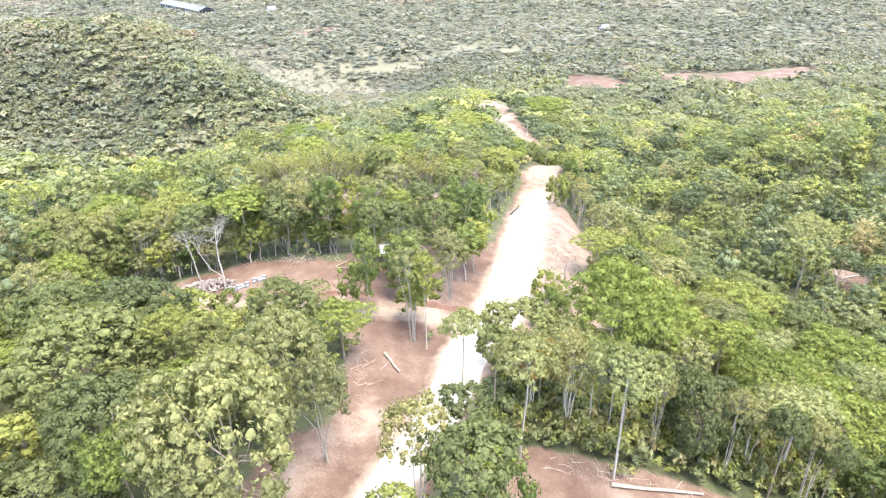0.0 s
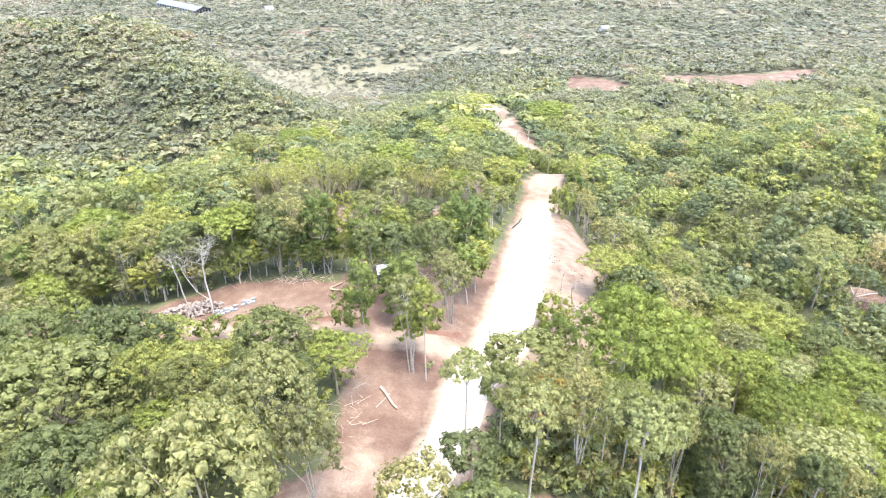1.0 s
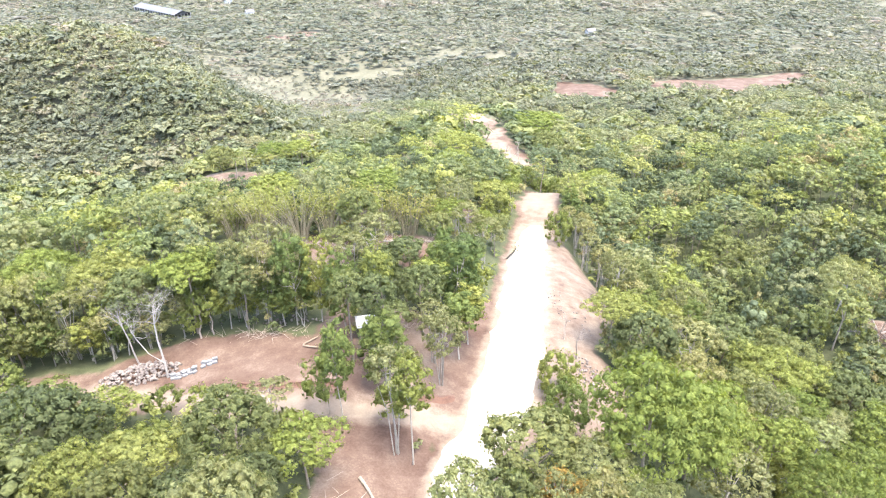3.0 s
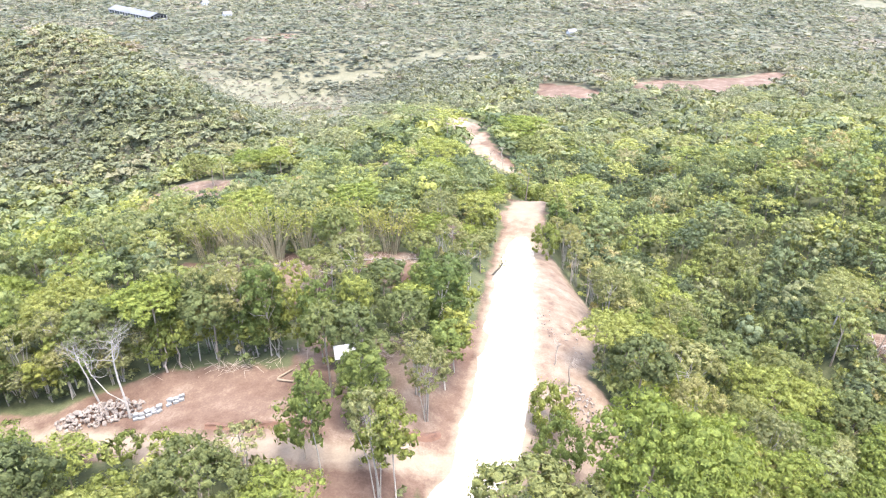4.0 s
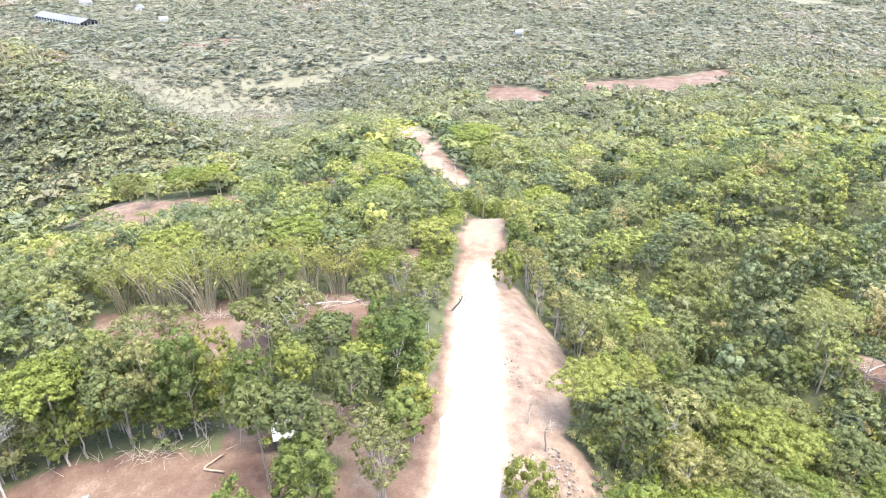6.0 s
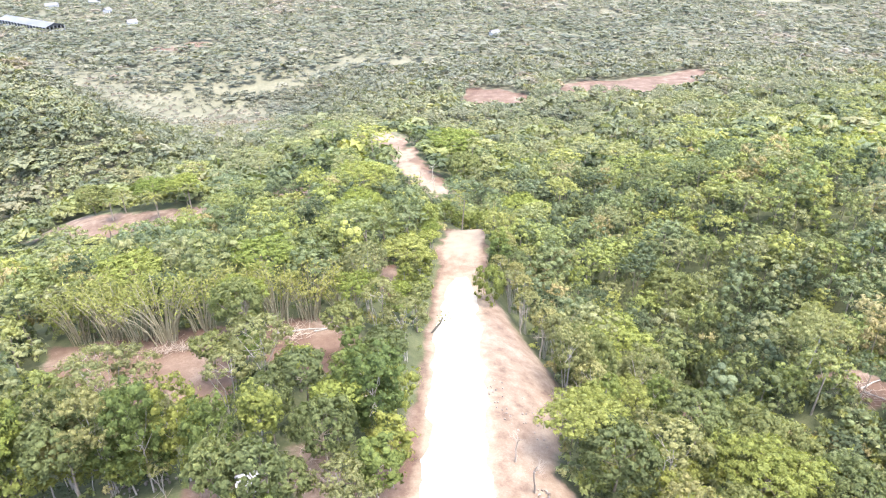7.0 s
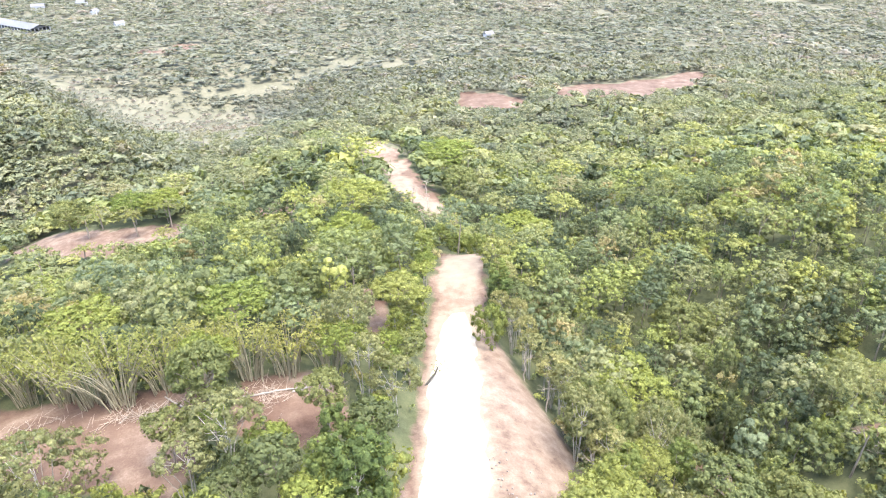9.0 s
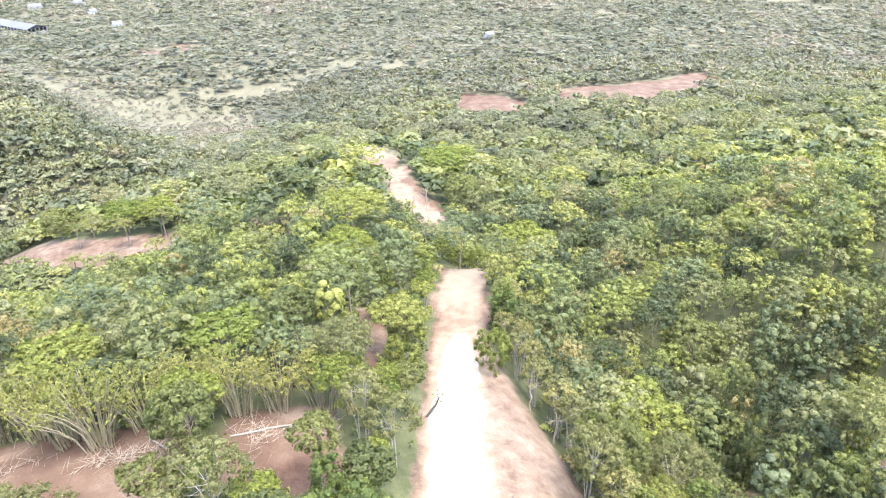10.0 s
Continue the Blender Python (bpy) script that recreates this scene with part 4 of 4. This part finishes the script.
def bare_tree(name, label, x, y, height, lean, seed, wood, depth=4, low_limb=None, girth=0.16, group=""):
    rnd = np.random.default_rng(seed)
    tree = new(name)
    tree.location = (x, y, float(ground_height(x, y)))
    trunk, crown = Pieces(), Pieces()
    top = np.array((lean[0], lean[1], height * 0.58))
    bend = rnd.normal(size=2) * 0.10
    line = [np.array((0, 0, -0.5)), top * 0.3 + (bend[0], bend[1], 0), top * 0.65 - (bend[0], bend[1], 0), top]
    trunk.tube(line, [girth * 1.4, girth, girth * 0.9, girth * 0.7], 7)
    if low_limb:
        end = np.array(low_limb, float)
        mid = line[1] * 0.4 + end * 0.6 - (0, 0, 0.7)
        trunk.tube([line[1], mid, end], [girth * 0.6, girth * 0.5, girth * 0.4], 6)
        for k in range(5):
            w = rnd.normal(size=3)
            w[2] = abs(w[2]) + 0.4
            branch_pieces(crown, end, w / np.linalg.norm(w), height * 0.16, girth * 0.3, 2, rnd)
    for k in range(4):
        w = np.array((lean[0], lean[1], height * 0.3)) / height + rnd.normal(size=3) * 0.5
        w[2] = abs(w[2]) + 0.5
        branch_pieces(crown, top, w / np.linalg.norm(w), height * 0.17, girth * 0.5, depth - 1, rnd, 0.55)
    mesh_part("trunk", quad_mesh("bare_trunk", *trunk.data(), [wood]), tree)
    mesh_part("bare_crown", quad_mesh("bare_branches", *crown.data(), [wood]), tree)
    return tagged(tree, label, "tree", group)


bare_tree("dead_tree", "bleached white dead tree with a crooked fork beside a rubble pile", -26.2, 66.6, 10.4, (-0.3, 0.6), 3, DEAD_WOOD, 5, (-2.4, 0.4, 4.6), 0.10)
bare_tree("dead_tree", "slim bleached dead tree leaning behind a rubble pile", -30.2, 69.4, 7.4, (-0.8, 0.2), 9, DEAD_WOOD, 5, None, 0.08)
BRUSH_WOOD = solid_material("grey_twigs", (0.16, 0.13, 0.105), (0.30, 0.255, 0.215), 3.0)
for k, (bx, by, bh) in enumerate([(-24.6, 72.6, 5.0), (-23.4, 73.3, 4.2), (20.4, 184.6, 5.5), (23.4, 178.6, 6.0), (24.4, 190, 4.5), (19.0, 152.0, 6.5), (33.2, 63.0, 7.5), (-46.5, 72.5, 5.0), (-58, 112, 6), (16.0, 71.8, 4.2), (15.2, 75.5, 3.6), (1.2, 66.5, 6.0), (38, 96, 6.5), (64, 84, 5), (23.4, 80.6, 5.5), (25.4, 86, 6), (26.4, 91, 5.5), (25.9, 95.5, 6.2), (25.4, 100, 5.6), (24.4, 105.5, 5)]):
    bare_tree("leafless_tree", "leafless dry-season tree with grey twigs", bx, by, bh, (0.2 * (-1) ** k, 0.2), 40 + k, BRUSH_WOOD, 4 if k in (2, 3, 6, 9, 11) else 3, None, 0.09, "leafless trees")


# ---- bamboo ----
def bamboo(x, y, canes, length, fan, seed, toward=(0.0, -0.35)):
    """A clump of arching canes with thin leaf tops, some tipped over."""
    rnd = np.random.default_rng(seed)
    clump = new("bamboo_clump")
    clump.location = (x, y, float(ground_height(x, y)))
    leaves = Pieces()
    for k in range(canes):
        a = rnd.uniform(0, 6.283)
        out = np.array((math.cos(a) * fan + toward[0] * 0.3, math.sin(a) * 0.5 * fan + toward[1] * 0.3)) * rnd.uniform(0.25, 1.0)
        n = length * rnd.uniform(0.7, 1.1)
        foot = np.array((math.cos(a), math.sin(a), 0)) * rnd.uniform(0.2, 1.3)
        line = [foot + (0, 0, -0.2)] + [foot + np.array((out[0] * n * s ** 1.4, out[1] * n * s ** 1.4, n * (s - 0.32 * s * s * (0.4 + np.hypot(*out))))) for s in (0.3, 0.6, 0.85, 1.0)]
        cane = Pieces()
        cane.tube(line, [0.06, 0.055, 0.048, 0.03, 0.012], 4)
        mesh_part("cane", quad_mesh("cane", *cane.data(), [CANE]), clump)
        tip = np.array(line[3]) * 0.25 + np.array(line[4]) * 0.75
        m = int(rnd.integers(18, 30))
        along = rnd.uniform(0.75, 1.12, (m, 1))
        at = np.array(line[2]) * (1 - along) + np.array(line[4]) * along + rnd.normal(size=(m, 3)) * (0.55, 0.55, 0.45)
        leaves.leaves(at, rnd.normal(size=(m, 3)) * 0.6 + (0, 0, 0.8), 0.38, 0.42, rnd)
    mesh_part("foliage", quad_mesh("bamboo_foliage", *leaves.data(), [LEAF["bamboo"]]), clump, "dry yellow-green bamboo leaves")
    return tagged(clump, "clump of arching straw-coloured bamboo at a clearing's edge", "bamboo", "bamboo clumps")


for k, (bx, by, bn, bl, bf) in enumerate([(-18.3, 97.0, 48, 7.5, 0.75), (-21.5, 98.6, 30, 7.0, 0.6), (-25.0, 100.4, 30, 7.0, 0.6), (-29.0, 102.2, 24, 6.5, 0.6), (-14.6, 98.6, 26, 6.5, 0.65),
                                          (-10.0, 99.0, 26, 6.5, 0.5), (-6.6, 99.4, 34, 7.0, 0.5), (-3.0, 100.3, 28, 6.5, 0.6), (1.2, 100.6, 22, 6.5, 0.6), (24.5, 160.0, 16, 6, 0.5), (29.0, 138.0, 14, 6, 0.4)]):
    bamboo(bx, by, bn + 6, bl * 1.2, bf * 0.66, 300 + k)


# ---- palms beside the valley track ----
def palm(x, y, height, seed):
    rnd = np.random.default_rng(seed)
    tree = new("palm")
    tree.location = (x, y, float(ground_height(x, y)))
    stem, leaf = Pieces(), Pieces()
    lean = rnd.normal(size=2) * 0.5
    stem.tube([(0, 0, -0.4), (lean[0] * 0.3, lean[1] * 0.3, height * 0.5), (lean[0], lean[1], height)], [0.22, 0.16, 0.13], 6)
    for k in range(15):
        a, up = k * 2.4, rnd.uniform(-0.1, 0.9)
        n = 2.6
        pts = [np.array((lean[0] + math.cos(a) * n * s, lean[1] + math.sin(a) * n * s, height + up * n * s - 1.5 * s * s)) for s in (0, 0.35, 0.7, 1.0)]
        stem.tube(pts, [0.05, 0.04, 0.03, 0.01], 3)
        at = np.concatenate([pts[i] + (pts[i + 1] - pts[i]) * rnd.uniform(0, 1, (9, 1)) for i in range(3)])
        leaf.leaves(at, np.tile((0.0, 0.0, 1.0), (len(at), 1)) + rnd.normal(size=(len(at), 3)) * 0.3, 0.9, 0.22, rnd)
    mesh_part("trunk", quad_mesh("palm_trunk", *stem.data(), [BARK]), tree)
    mesh_part("fronds", quad_mesh("palm_fronds", *leaf.data(), [LEAF["palm"]]), tree)
    return tagged(tree, "feather-leaved palm beside the valley track", "palm", "palms")


for k, (px, py, ph) in enumerate([(-61.6, 209.5, 6.0), (-48.0, 204.5, 6.5), (-29.6, 182.0, 6.0), (-23.0, 188.0, 5.5), (-59.6, 214.6, 6.5), (-57.9, 194.4, 5.0), (-40.0, 207.0, 6.5), (-36.0, 184.0, 5.5)]):
    palm(px, py, ph, 500 + k)


# ---- stones, blocks, timber ----
def stone_mesh(seed):
    """A broken lump of rock with flat faces."""
    rnd = np.random.default_rng(seed)
    bm = bmesh.new()
    bmesh.ops.create_icosphere(bm, subdivisions=1, radius=0.5)
    for k in range(4):
        n = rnd.normal(size=3)
        n /= np.linalg.norm(n)
        d = rnd.uniform(0.22, 0.36)
        for v in bm.verts:
            over = v.co.dot(Vector(n)) - d
            if over > 0:
                v.co -= Vector(n) * over
    for v in bm.verts:
        v.co *= rnd.uniform(0.9, 1.1)
    me = bpy.data.meshes.new("stone")
    bm.to_mesh(me)
    bm.free()
    for f in me.polygons:
        f.use_smooth = False
    me.materials.append(STONE)
    return me


STONES = [stone_mesh(k) for k in range(7)]


def rubble(label, x, y, long, wide, high, count, size, seed, turn=0.0):
    rnd = np.random.default_rng(seed)
    pile = new("rubble_pile")
    pile.matrix_basis = pose(x, y, float(ground_height(x, y)), 0, 0, turn)
    for k in range(count):
        a, r = rnd.uniform(0, 6.283), math.sqrt(rnd.uniform(0, 1))
        u, v = r * math.cos(a), r * math.sin(a)
        s = size * rnd.uniform(0.5, 1.5)
        w = pile.matrix_basis @ Vector((u * long, v * wide, 0))
        z = float(ground_height(w.x, w.y)) - pile.location.z + high * (1 - r * r) * rnd.uniform(0.7, 1.0) + 0.12 * s
        ob = mesh_part("stone", STONES[int(rnd.integers(0, 7))], pile)
        ob.matrix_basis = pose(u * long, v * wide, z, *rnd.uniform(0, 360, 3)) @ Matrix.Diagonal((s, s * rnd.uniform(0.7, 1.1), s * rnd.uniform(0.55, 0.9), 1))
    return tagged(pile, label, "rubble")


rubble("heap of broken pale pinkish limestone lumps beside a dirt track", -29.2, 67.4, 4.0, 1.7, 0.6, 300, 0.42, 1, 12)
rubble("scatter of white stones on the cleared road shoulder", 17.2, 69.2, 1.4, 3.2, 0.1, 90, 0.34, 2, 10)
rubble("low scatter of pale rubble along a track", -46.5, 69.6, 3.6, 1.3, 0.35, 90, 0.5, 3, -8)
rubble("loose stones on the shoulder of the road", 17.5, 83.0, 2.2, 5.5, 0.0, 40, 0.24, 4, 12)
rubble("pale cut stones and dust at the foot of a bank", -15.5, 75.0, 3.5, 1.0, 0.1, 50, 0.3, 5, 0)


def cut_bank(line, high, deep, seed):
    """A raw edge of red soil where the ground was graded: a low uneven step."""
    rnd = np.random.default_rng(seed)
    v, n = [], 0
    for (ax, ay), (bx, by) in zip(line, line[1:]):
        m = max(2, int(math.hypot(bx - ax, by - ay) / 0.3))
        for k in range(m):
            x, y = ax + (bx - ax) * k / m, ay + (by - ay) * k / m
            h = high * (0.35 + 0.65 * abs(math.sin(0.35 * n + seed))) * rnd.uniform(0.7, 1.2)
            for off, up in ((-0.25, -0.1), (0.05 + 0.1 * rnd.uniform(), 0.25 * h), (0.2 + 0.12 * rnd.uniform(), 0.85 * h), (0.5 * deep, h), (deep, 0.4 * h), (deep + 0.6, -0.1)):
                v.append((x + rnd.normal() * 0.05, y + off, float(ground_height(x, y + off)) + up))
            n += 1
    q = [(6 * i + j, 6 * i + 6 + j, 6 * i + 7 + j, 6 * i + 1 + j) for i in range(n - 1) for j in range(5)]
    return tagged(new("earth_bank", quad_mesh("earth_bank", v, q, [RED_SOIL])), "low raw bank of red soil at the clearing's edge", "bank", "earth banks")


cut_bank([(-18.5, 63.7), (-14, 63.0), (-10.2, 63.2), (-8.2, 62.8)], 0.4, 0.5, 1)
cut_bank([(-3.6, 62.2), (-1.5, 61.9), (1.0, 62.6), (2.6, 63.6)], 0.5, 0.8, 2)


def block_stack(label, x, y, turn, rows, seed):
    rnd = np.random.default_rng(seed)
    stack = new("block_stack")
    stack.matrix_basis = pose(x, y, float(ground_height(x, y)), 0, 0, turn)
    bm = bmesh.new()
    bmesh.ops.create_cube(bm, size=1.0, matrix=Matrix.Diagonal((0.50, 0.28, 0.24, 1)))
    bmesh.ops.bevel(bm, geom=bm.edges[:], offset=0.02, segments=1, affect="EDGES")
    me = bpy.data.meshes.new("block")
    bm.to_mesh(me)
    bm.free()
    me.materials.append(BLOCK)
    for k in range(rows * 3):
        i, j = k // 3, k % 3
        u, v = (i - rows / 2) * 0.52 + rnd.uniform(-0.12, 0.12), (j - 1) * 0.42 + rnd.uniform(-0.12, 0.12)
        w = stack.matrix_basis @ Vector((u, v, 0))
        z = float(ground_height(w.x, w.y)) - stack.location.z + 0.11
        ob = mesh_part("block", me, stack)
        ob.matrix_basis = pose(u, v, z, rnd.normal() * 4, rnd.normal() * 4, rnd.uniform(-25, 25))
        if j == 1 and i % 2 == 0:
            ob = mesh_part("block", me, stack)
            ob.matrix_basis = pose(u + 0.1, v, z + 0.24, 0, rnd.normal() * 6, rnd.uniform(-30, 30))
    return tagged(stack, label, "concrete blocks", "block stacks")


block_stack("loose row of whitish concrete blocks on bare soil", -24.5, 67.1, 28, 5, 1)
block_stack("small stack of whitish concrete blocks on bare soil", -22.3, 68.4, 20, 3, 2)


def log(name, label, a, b, girth, wood, category="log"):
    """A felled stem lying on the ground, knobbly and tapered."""
    a, b = np.array(a, float), np.array(b, float)
    rnd = np.random.default_rng(int(abs(a[0] * 7 + a[1] * 3)))
    p = Pieces()
    line, radii = [], []
    for s in np.linspace(0, 1, 6):
        q = a + (b - a) * s + rnd.normal(size=2) * 0.03
        line.append((q[0], q[1], float(ground_height(q[0], q[1])) + girth * 1.0 + 0.1 * s))
        radii.append(girth * (1.05 - 0.4 * s))
    p.tube(line, radii, 8)
    return tagged(new(name, quad_mesh(name, *p.data(), [wood])), label, category)


log("timber_beam", "pale sawn timber lying on bare soil", (-13.2, 70.0), (-11.4, 69.2), 0.11, TIMBER, "timber")
log("timber_beam", "pale sawn timber lying across another on soil", (-13.2, 70.1), (-11.8, 71.2), 0.11, TIMBER, "timber")
for k, (ax, ay, bx, by, gg) in enumerate([(-5.5, 51.5, -3.9, 49.0, 0.14), (14.2, 37.2, 22.5, 38.3, 0.16), (-7.0, 95.5, -1.5, 97.4, 0.1), (-2.5, 96.6, 1.0, 99.0, 0.09), (-12.4, 95.2, -14.5, 97.2, 0.1),
                                      (62.0, 88.6, 57.4, 94.6, 0.12), (62.4, 88.8, 64.2, 93.4, 0.09), (62.6, 88.2, 66.6, 89.5, 0.10), (61.6, 88.2, 57.4, 90.0, 0.07), (62.0, 88.0, 60.2, 84.6, 0.08), (62.6, 87.8, 64.8, 84.8, 0.06), (61.8, 88.6, 59.6, 92.6, 0.06)]):
    log("felled_log", "felled pale tree trunk lying on cleared soil", (ax, ay), (bx, by), gg, DEAD_WOOD if k not in (0, 1) else BARK)


def leaning_branch():
    p, q = Pieces(), Pieces()
    z = float(ground_height(12.6, 103.2)) + 0.15
    p.tube([(11.3, 102.0, z - 0.1), (12.2, 102.7, z + 0.5), (12.8, 103.3, z + 0.65), (13.3, 103.9, z + 1.2)], [0.17, 0.15, 0.13, 0.07], 6)
    rnd = np.random.default_rng(4)
    at = np.array((13.2, 103.8, z + 1.15)) + rnd.normal(size=(50, 3)) * (0.42, 0.42, 0.3)
    q.leaves(at, rnd.normal(size=(50, 3)) + (0, 0, 0.5), 0.28, 0.5, rnd)
    limb = new("leaning_branch")
    mesh_part("stem", quad_mesh("leaning_stem", *p.data(), [solid_material("dark_branch_wood", (0.018, 0.016, 0.013), (0.045, 0.040, 0.030), 4.0)]), limb)
    mesh_part("foliage", quad_mesh("leaning_foliage", *q.data(), [LEAF["column"]]), limb)
    tagged(limb, "dark broken branch leaning from the bank over the road", "branch")


leaning_branch()


def cut_brush():
    """Cut canes and sticks thrown along the clearings' edges."""
    rnd = np.random.default_rng(77)
    p = Pieces()
    heaps = [(-16.2, 94.9, 4.0, 1.0, 150), (-5.2, 95.6, 1.6, 2.2, 130), (0.4, 97.4, 1.4, 1.2, 60), (61.5, 88.0, 2.8, 2.8, 140), (-26.0, 96.0, 4.0, 1.5, 60), (-18.0, 72.5, 5.0, 0.9, 70), (20.2, 90.0, 1.5, 4.0, 50), (16.5, 73.0, 1.4, 3.0, 40), (-2.5, 75.0, 1.2, 3.0, 40), (-9.0, 46.0, 2.5, 5.0, 60), (14.0, 38.5, 7.0, 1.0, 60)]
    for hx, hy, sx, sy, n in heaps:
        for k in range(n):
            x, y, a = hx + rnd.normal() * sx * 0.6, hy + rnd.normal() * sy * 0.6, rnd.uniform(0, 6.283)
            m, lift = rnd.uniform(0.5, 1.9), rnd.uniform(0.02, 0.5)
            z = float(land(x, y)) + 0.12
            p.tube([(x, y, z), (x + math.cos(a) * m, y + math.sin(a) * m, z + lift)], [rnd.uniform(0.014, 0.034), 0.01], 3)
    tagged(new("cut_brush", quad_mesh("cut_brush", *p.data(), [BRUSH_WOOD])), "bleached cut canes and sticks on cleared ground", "brush", kind="stuff")


cut_brush()


# ---- buildings ----
def box(bm, low, high):
    c = [(a + b) / 2 for a, b in zip(low, high)]
    bmesh.ops.create_cube(bm, size=1.0, matrix=Matrix.Translation(c) @ Matrix.Diagonal((*[b - a for a, b in zip(low, high)], 1)))


def bm_part(name, bm, mat, parent, label=""):
    me = bpy.data.meshes.new(name)
    bm.to_mesh(me)
    bm.free()
    me.materials.append(mat)
    return mesh_part(name, me, parent, label)


WALL = solid_material("grey_block_wall", (0.30, 0.29, 0.28), (0.42, 0.41, 0.39), 0.6)
DARK = solid_material("dark_panel", (0.04, 0.045, 0.05), (0.09, 0.095, 0.10), 0.8)


def shed():
    """A lean-to of four posts and a white sheet under the trees."""
    s = new("shed")
    s.matrix_basis = pose(-6.7, 72.0, float(ground_height(-6.7, 72.0)), 0, 0, 12) @ Matrix.Scale(0.85, 4)
    for px, py, ph in ((-0.95, -0.8, 1.82), (0.95, -0.8, 1.82), (-0.95, 0.8, 2.0), (0.95, 0.8, 2.0)):
        bm = bmesh.new()
        box(bm, (px - 0.05, py - 0.05, -0.3), (px + 0.05, py + 0.05, ph))
        bm_part("post", bm, TIMBER, s)
    bm = bmesh.new()
    box(bm, (-1.3, -1.15, 0), (1.3, 1.15, 0.03))
    bmesh.ops.subdivide_edges(bm, edges=[e for e in bm.edges if abs(e.verts[0].co.x - e.verts[1].co.x) > 1], cuts=20)
    for v in bm.verts:
        v.co.z += 0.02 * math.sin(v.co.x * 24) + 1.95 + v.co.y * 0.12
    bm_part("roof", bm, SHEET, s, "white corrugated sheet")
    for k, (y0, x0, x1) in enumerate(((0.84, -0.95, 0.95), (-0.84, -0.95, 0.1))):
        for row in range(5):
            bm = bmesh.new()
            box(bm, (x0, y0 - 0.015, 0.15 + row * 0.26), (x1, y0 + 0.015, 0.36 + row * 0.26))
            bm_part("plank", bm, TIMBER, s)
    tagged(s, "small timber shed with a white sheet roof under trees", "shed")


shed()


def long_barn():
    """A long open-sided farm barn with a white gable roof, far out in the valley."""
    b = new("barn")
    x, y = -275.0, 725.0
    b.matrix_basis = pose(x, y, float(ground_height(x, y)) + 0.4, 0, 0, 138.0) @ Matrix.Diagonal((0.90, 1.0, 0.82, 1))
    half, wide = 46.0, 8.5
    for sign in (-1, 1):
        bm = bmesh.new()
        vs = [bm.verts.new(c) for c in ((-half, 0, 9.2), (half, 0, 9.2), (half, sign * (wide + 1), 5.4), (-half, sign * (wide + 1), 5.4))]
        bm.faces.new(vs)
        bmesh.ops.solidify(bm, geom=bm.faces[:], thickness=0.25)
        bm_part("roof", bm, SHEET, b, "white metal roof slope")
        bm = bmesh.new()
        box(bm, (-half + 1, sign * wide - 0.15, -1), (half - 1, sign * wide + 0.15, 1.4))
        bm_part("wall", bm, WALL, b)
        # dark panel set just inside the posts, above the low wall
        bm = bmesh.new()
        box(bm, (-half + 1, sign * (wide - 0.4) - 0.05, 1.4), (half - 1, sign * (wide - 0.4) + 0.05, 5.0))
        bm_part("netting", bm, DARK, b, "dark side panel")
        for k in range(16):
            bm = bmesh.new()
            px = -half + 1.5 + k * (2 * half - 3) / 15
            box(bm, (px - 0.25, sign * wide - 0.25, -1), (px + 0.25, sign * wide + 0.25, 5.6))
            bm_part("post", bm, WALL, b)
    for end in (-1, 1):
        bm = bmesh.new()
        x0 = end * (half - 0.6)
        vs = [bm.verts.new((x0, yy, zz)) for yy, zz in ((-wide, 5.6), (0, 9.0), (wide, 5.6))]
        bm.faces.new(vs)
        bmesh.ops.solidify(bm, geom=bm.faces[:], thickness=0.2)
        bm_part("gable", bm, DARK, b)
        for k in range(6):
            bm = bmesh.new()
            py = -wide + k * 2 * wide / 5
            box(bm, (x0 - 0.25, py - 0.3, -1), (x0 + 0.25, py + 0.3, 5.6))
            bm_part("post", bm, SHEET, b)
        bm = bmesh.new()
        box(bm, (x0 - 0.15, -wide, -1), (x0 + 0.15, wide, 2.2))
        bm_part("wall", bm, SHEET, b)
    tagged(b, "long farm barn with a white metal gable roof", "barn")


long_barn()


def small_house(x, y, turn, size):
    h = new("house")
    h.matrix_basis = pose(x, y, float(ground_height(x, y)) + 1.0, 0, 0, turn)
    bm = bmesh.new()
    box(bm, (-size, -size * 0.7, -2), (size, size * 0.7, 3))
    bm_part("wall", bm, WALL, h)
    for sign in (-1, 1):
        bm = bmesh.new()
        vs = [bm.verts.new(c) for c in ((-size - 0.5, 0, 5.2), (size + 0.5, 0, 5.2), (size + 0.5, sign * (size * 0.7 + 0.6), 2.9), (-size - 0.5, sign * (size * 0.7 + 0.6), 2.9))]
        bm.faces.new(vs)
        bmesh.ops.solidify(bm, geom=bm.faces[:], thickness=0.2)
        bm_part("roof", bm, SHEET, h, "whitish metal roof slope")
    for k in (-1, 1):
        bm = bmesh.new()
        box(bm, (k * size * 0.5 - 0.6, -size * 0.7 - 0.05, 0.6), (k * size * 0.5 + 0.6, -size * 0.7 + 0.05, 1.9))
        bm_part("window", bm, DARK, h)
    tagged(h, "small far house with a whitish metal roof", "house", "valley houses")


for hx, hy, ht, hs in ((134.4, 586.0, 20, 3.6), (-297.0, 846.0, 10, 6.0), (-184.0, 718.0, 35, 4.0), (-260.0, 868.0, -20, 5.0), (-228.0, 800.0, 60, 3.6)):
    small_house(hx, hy, ht, hs)
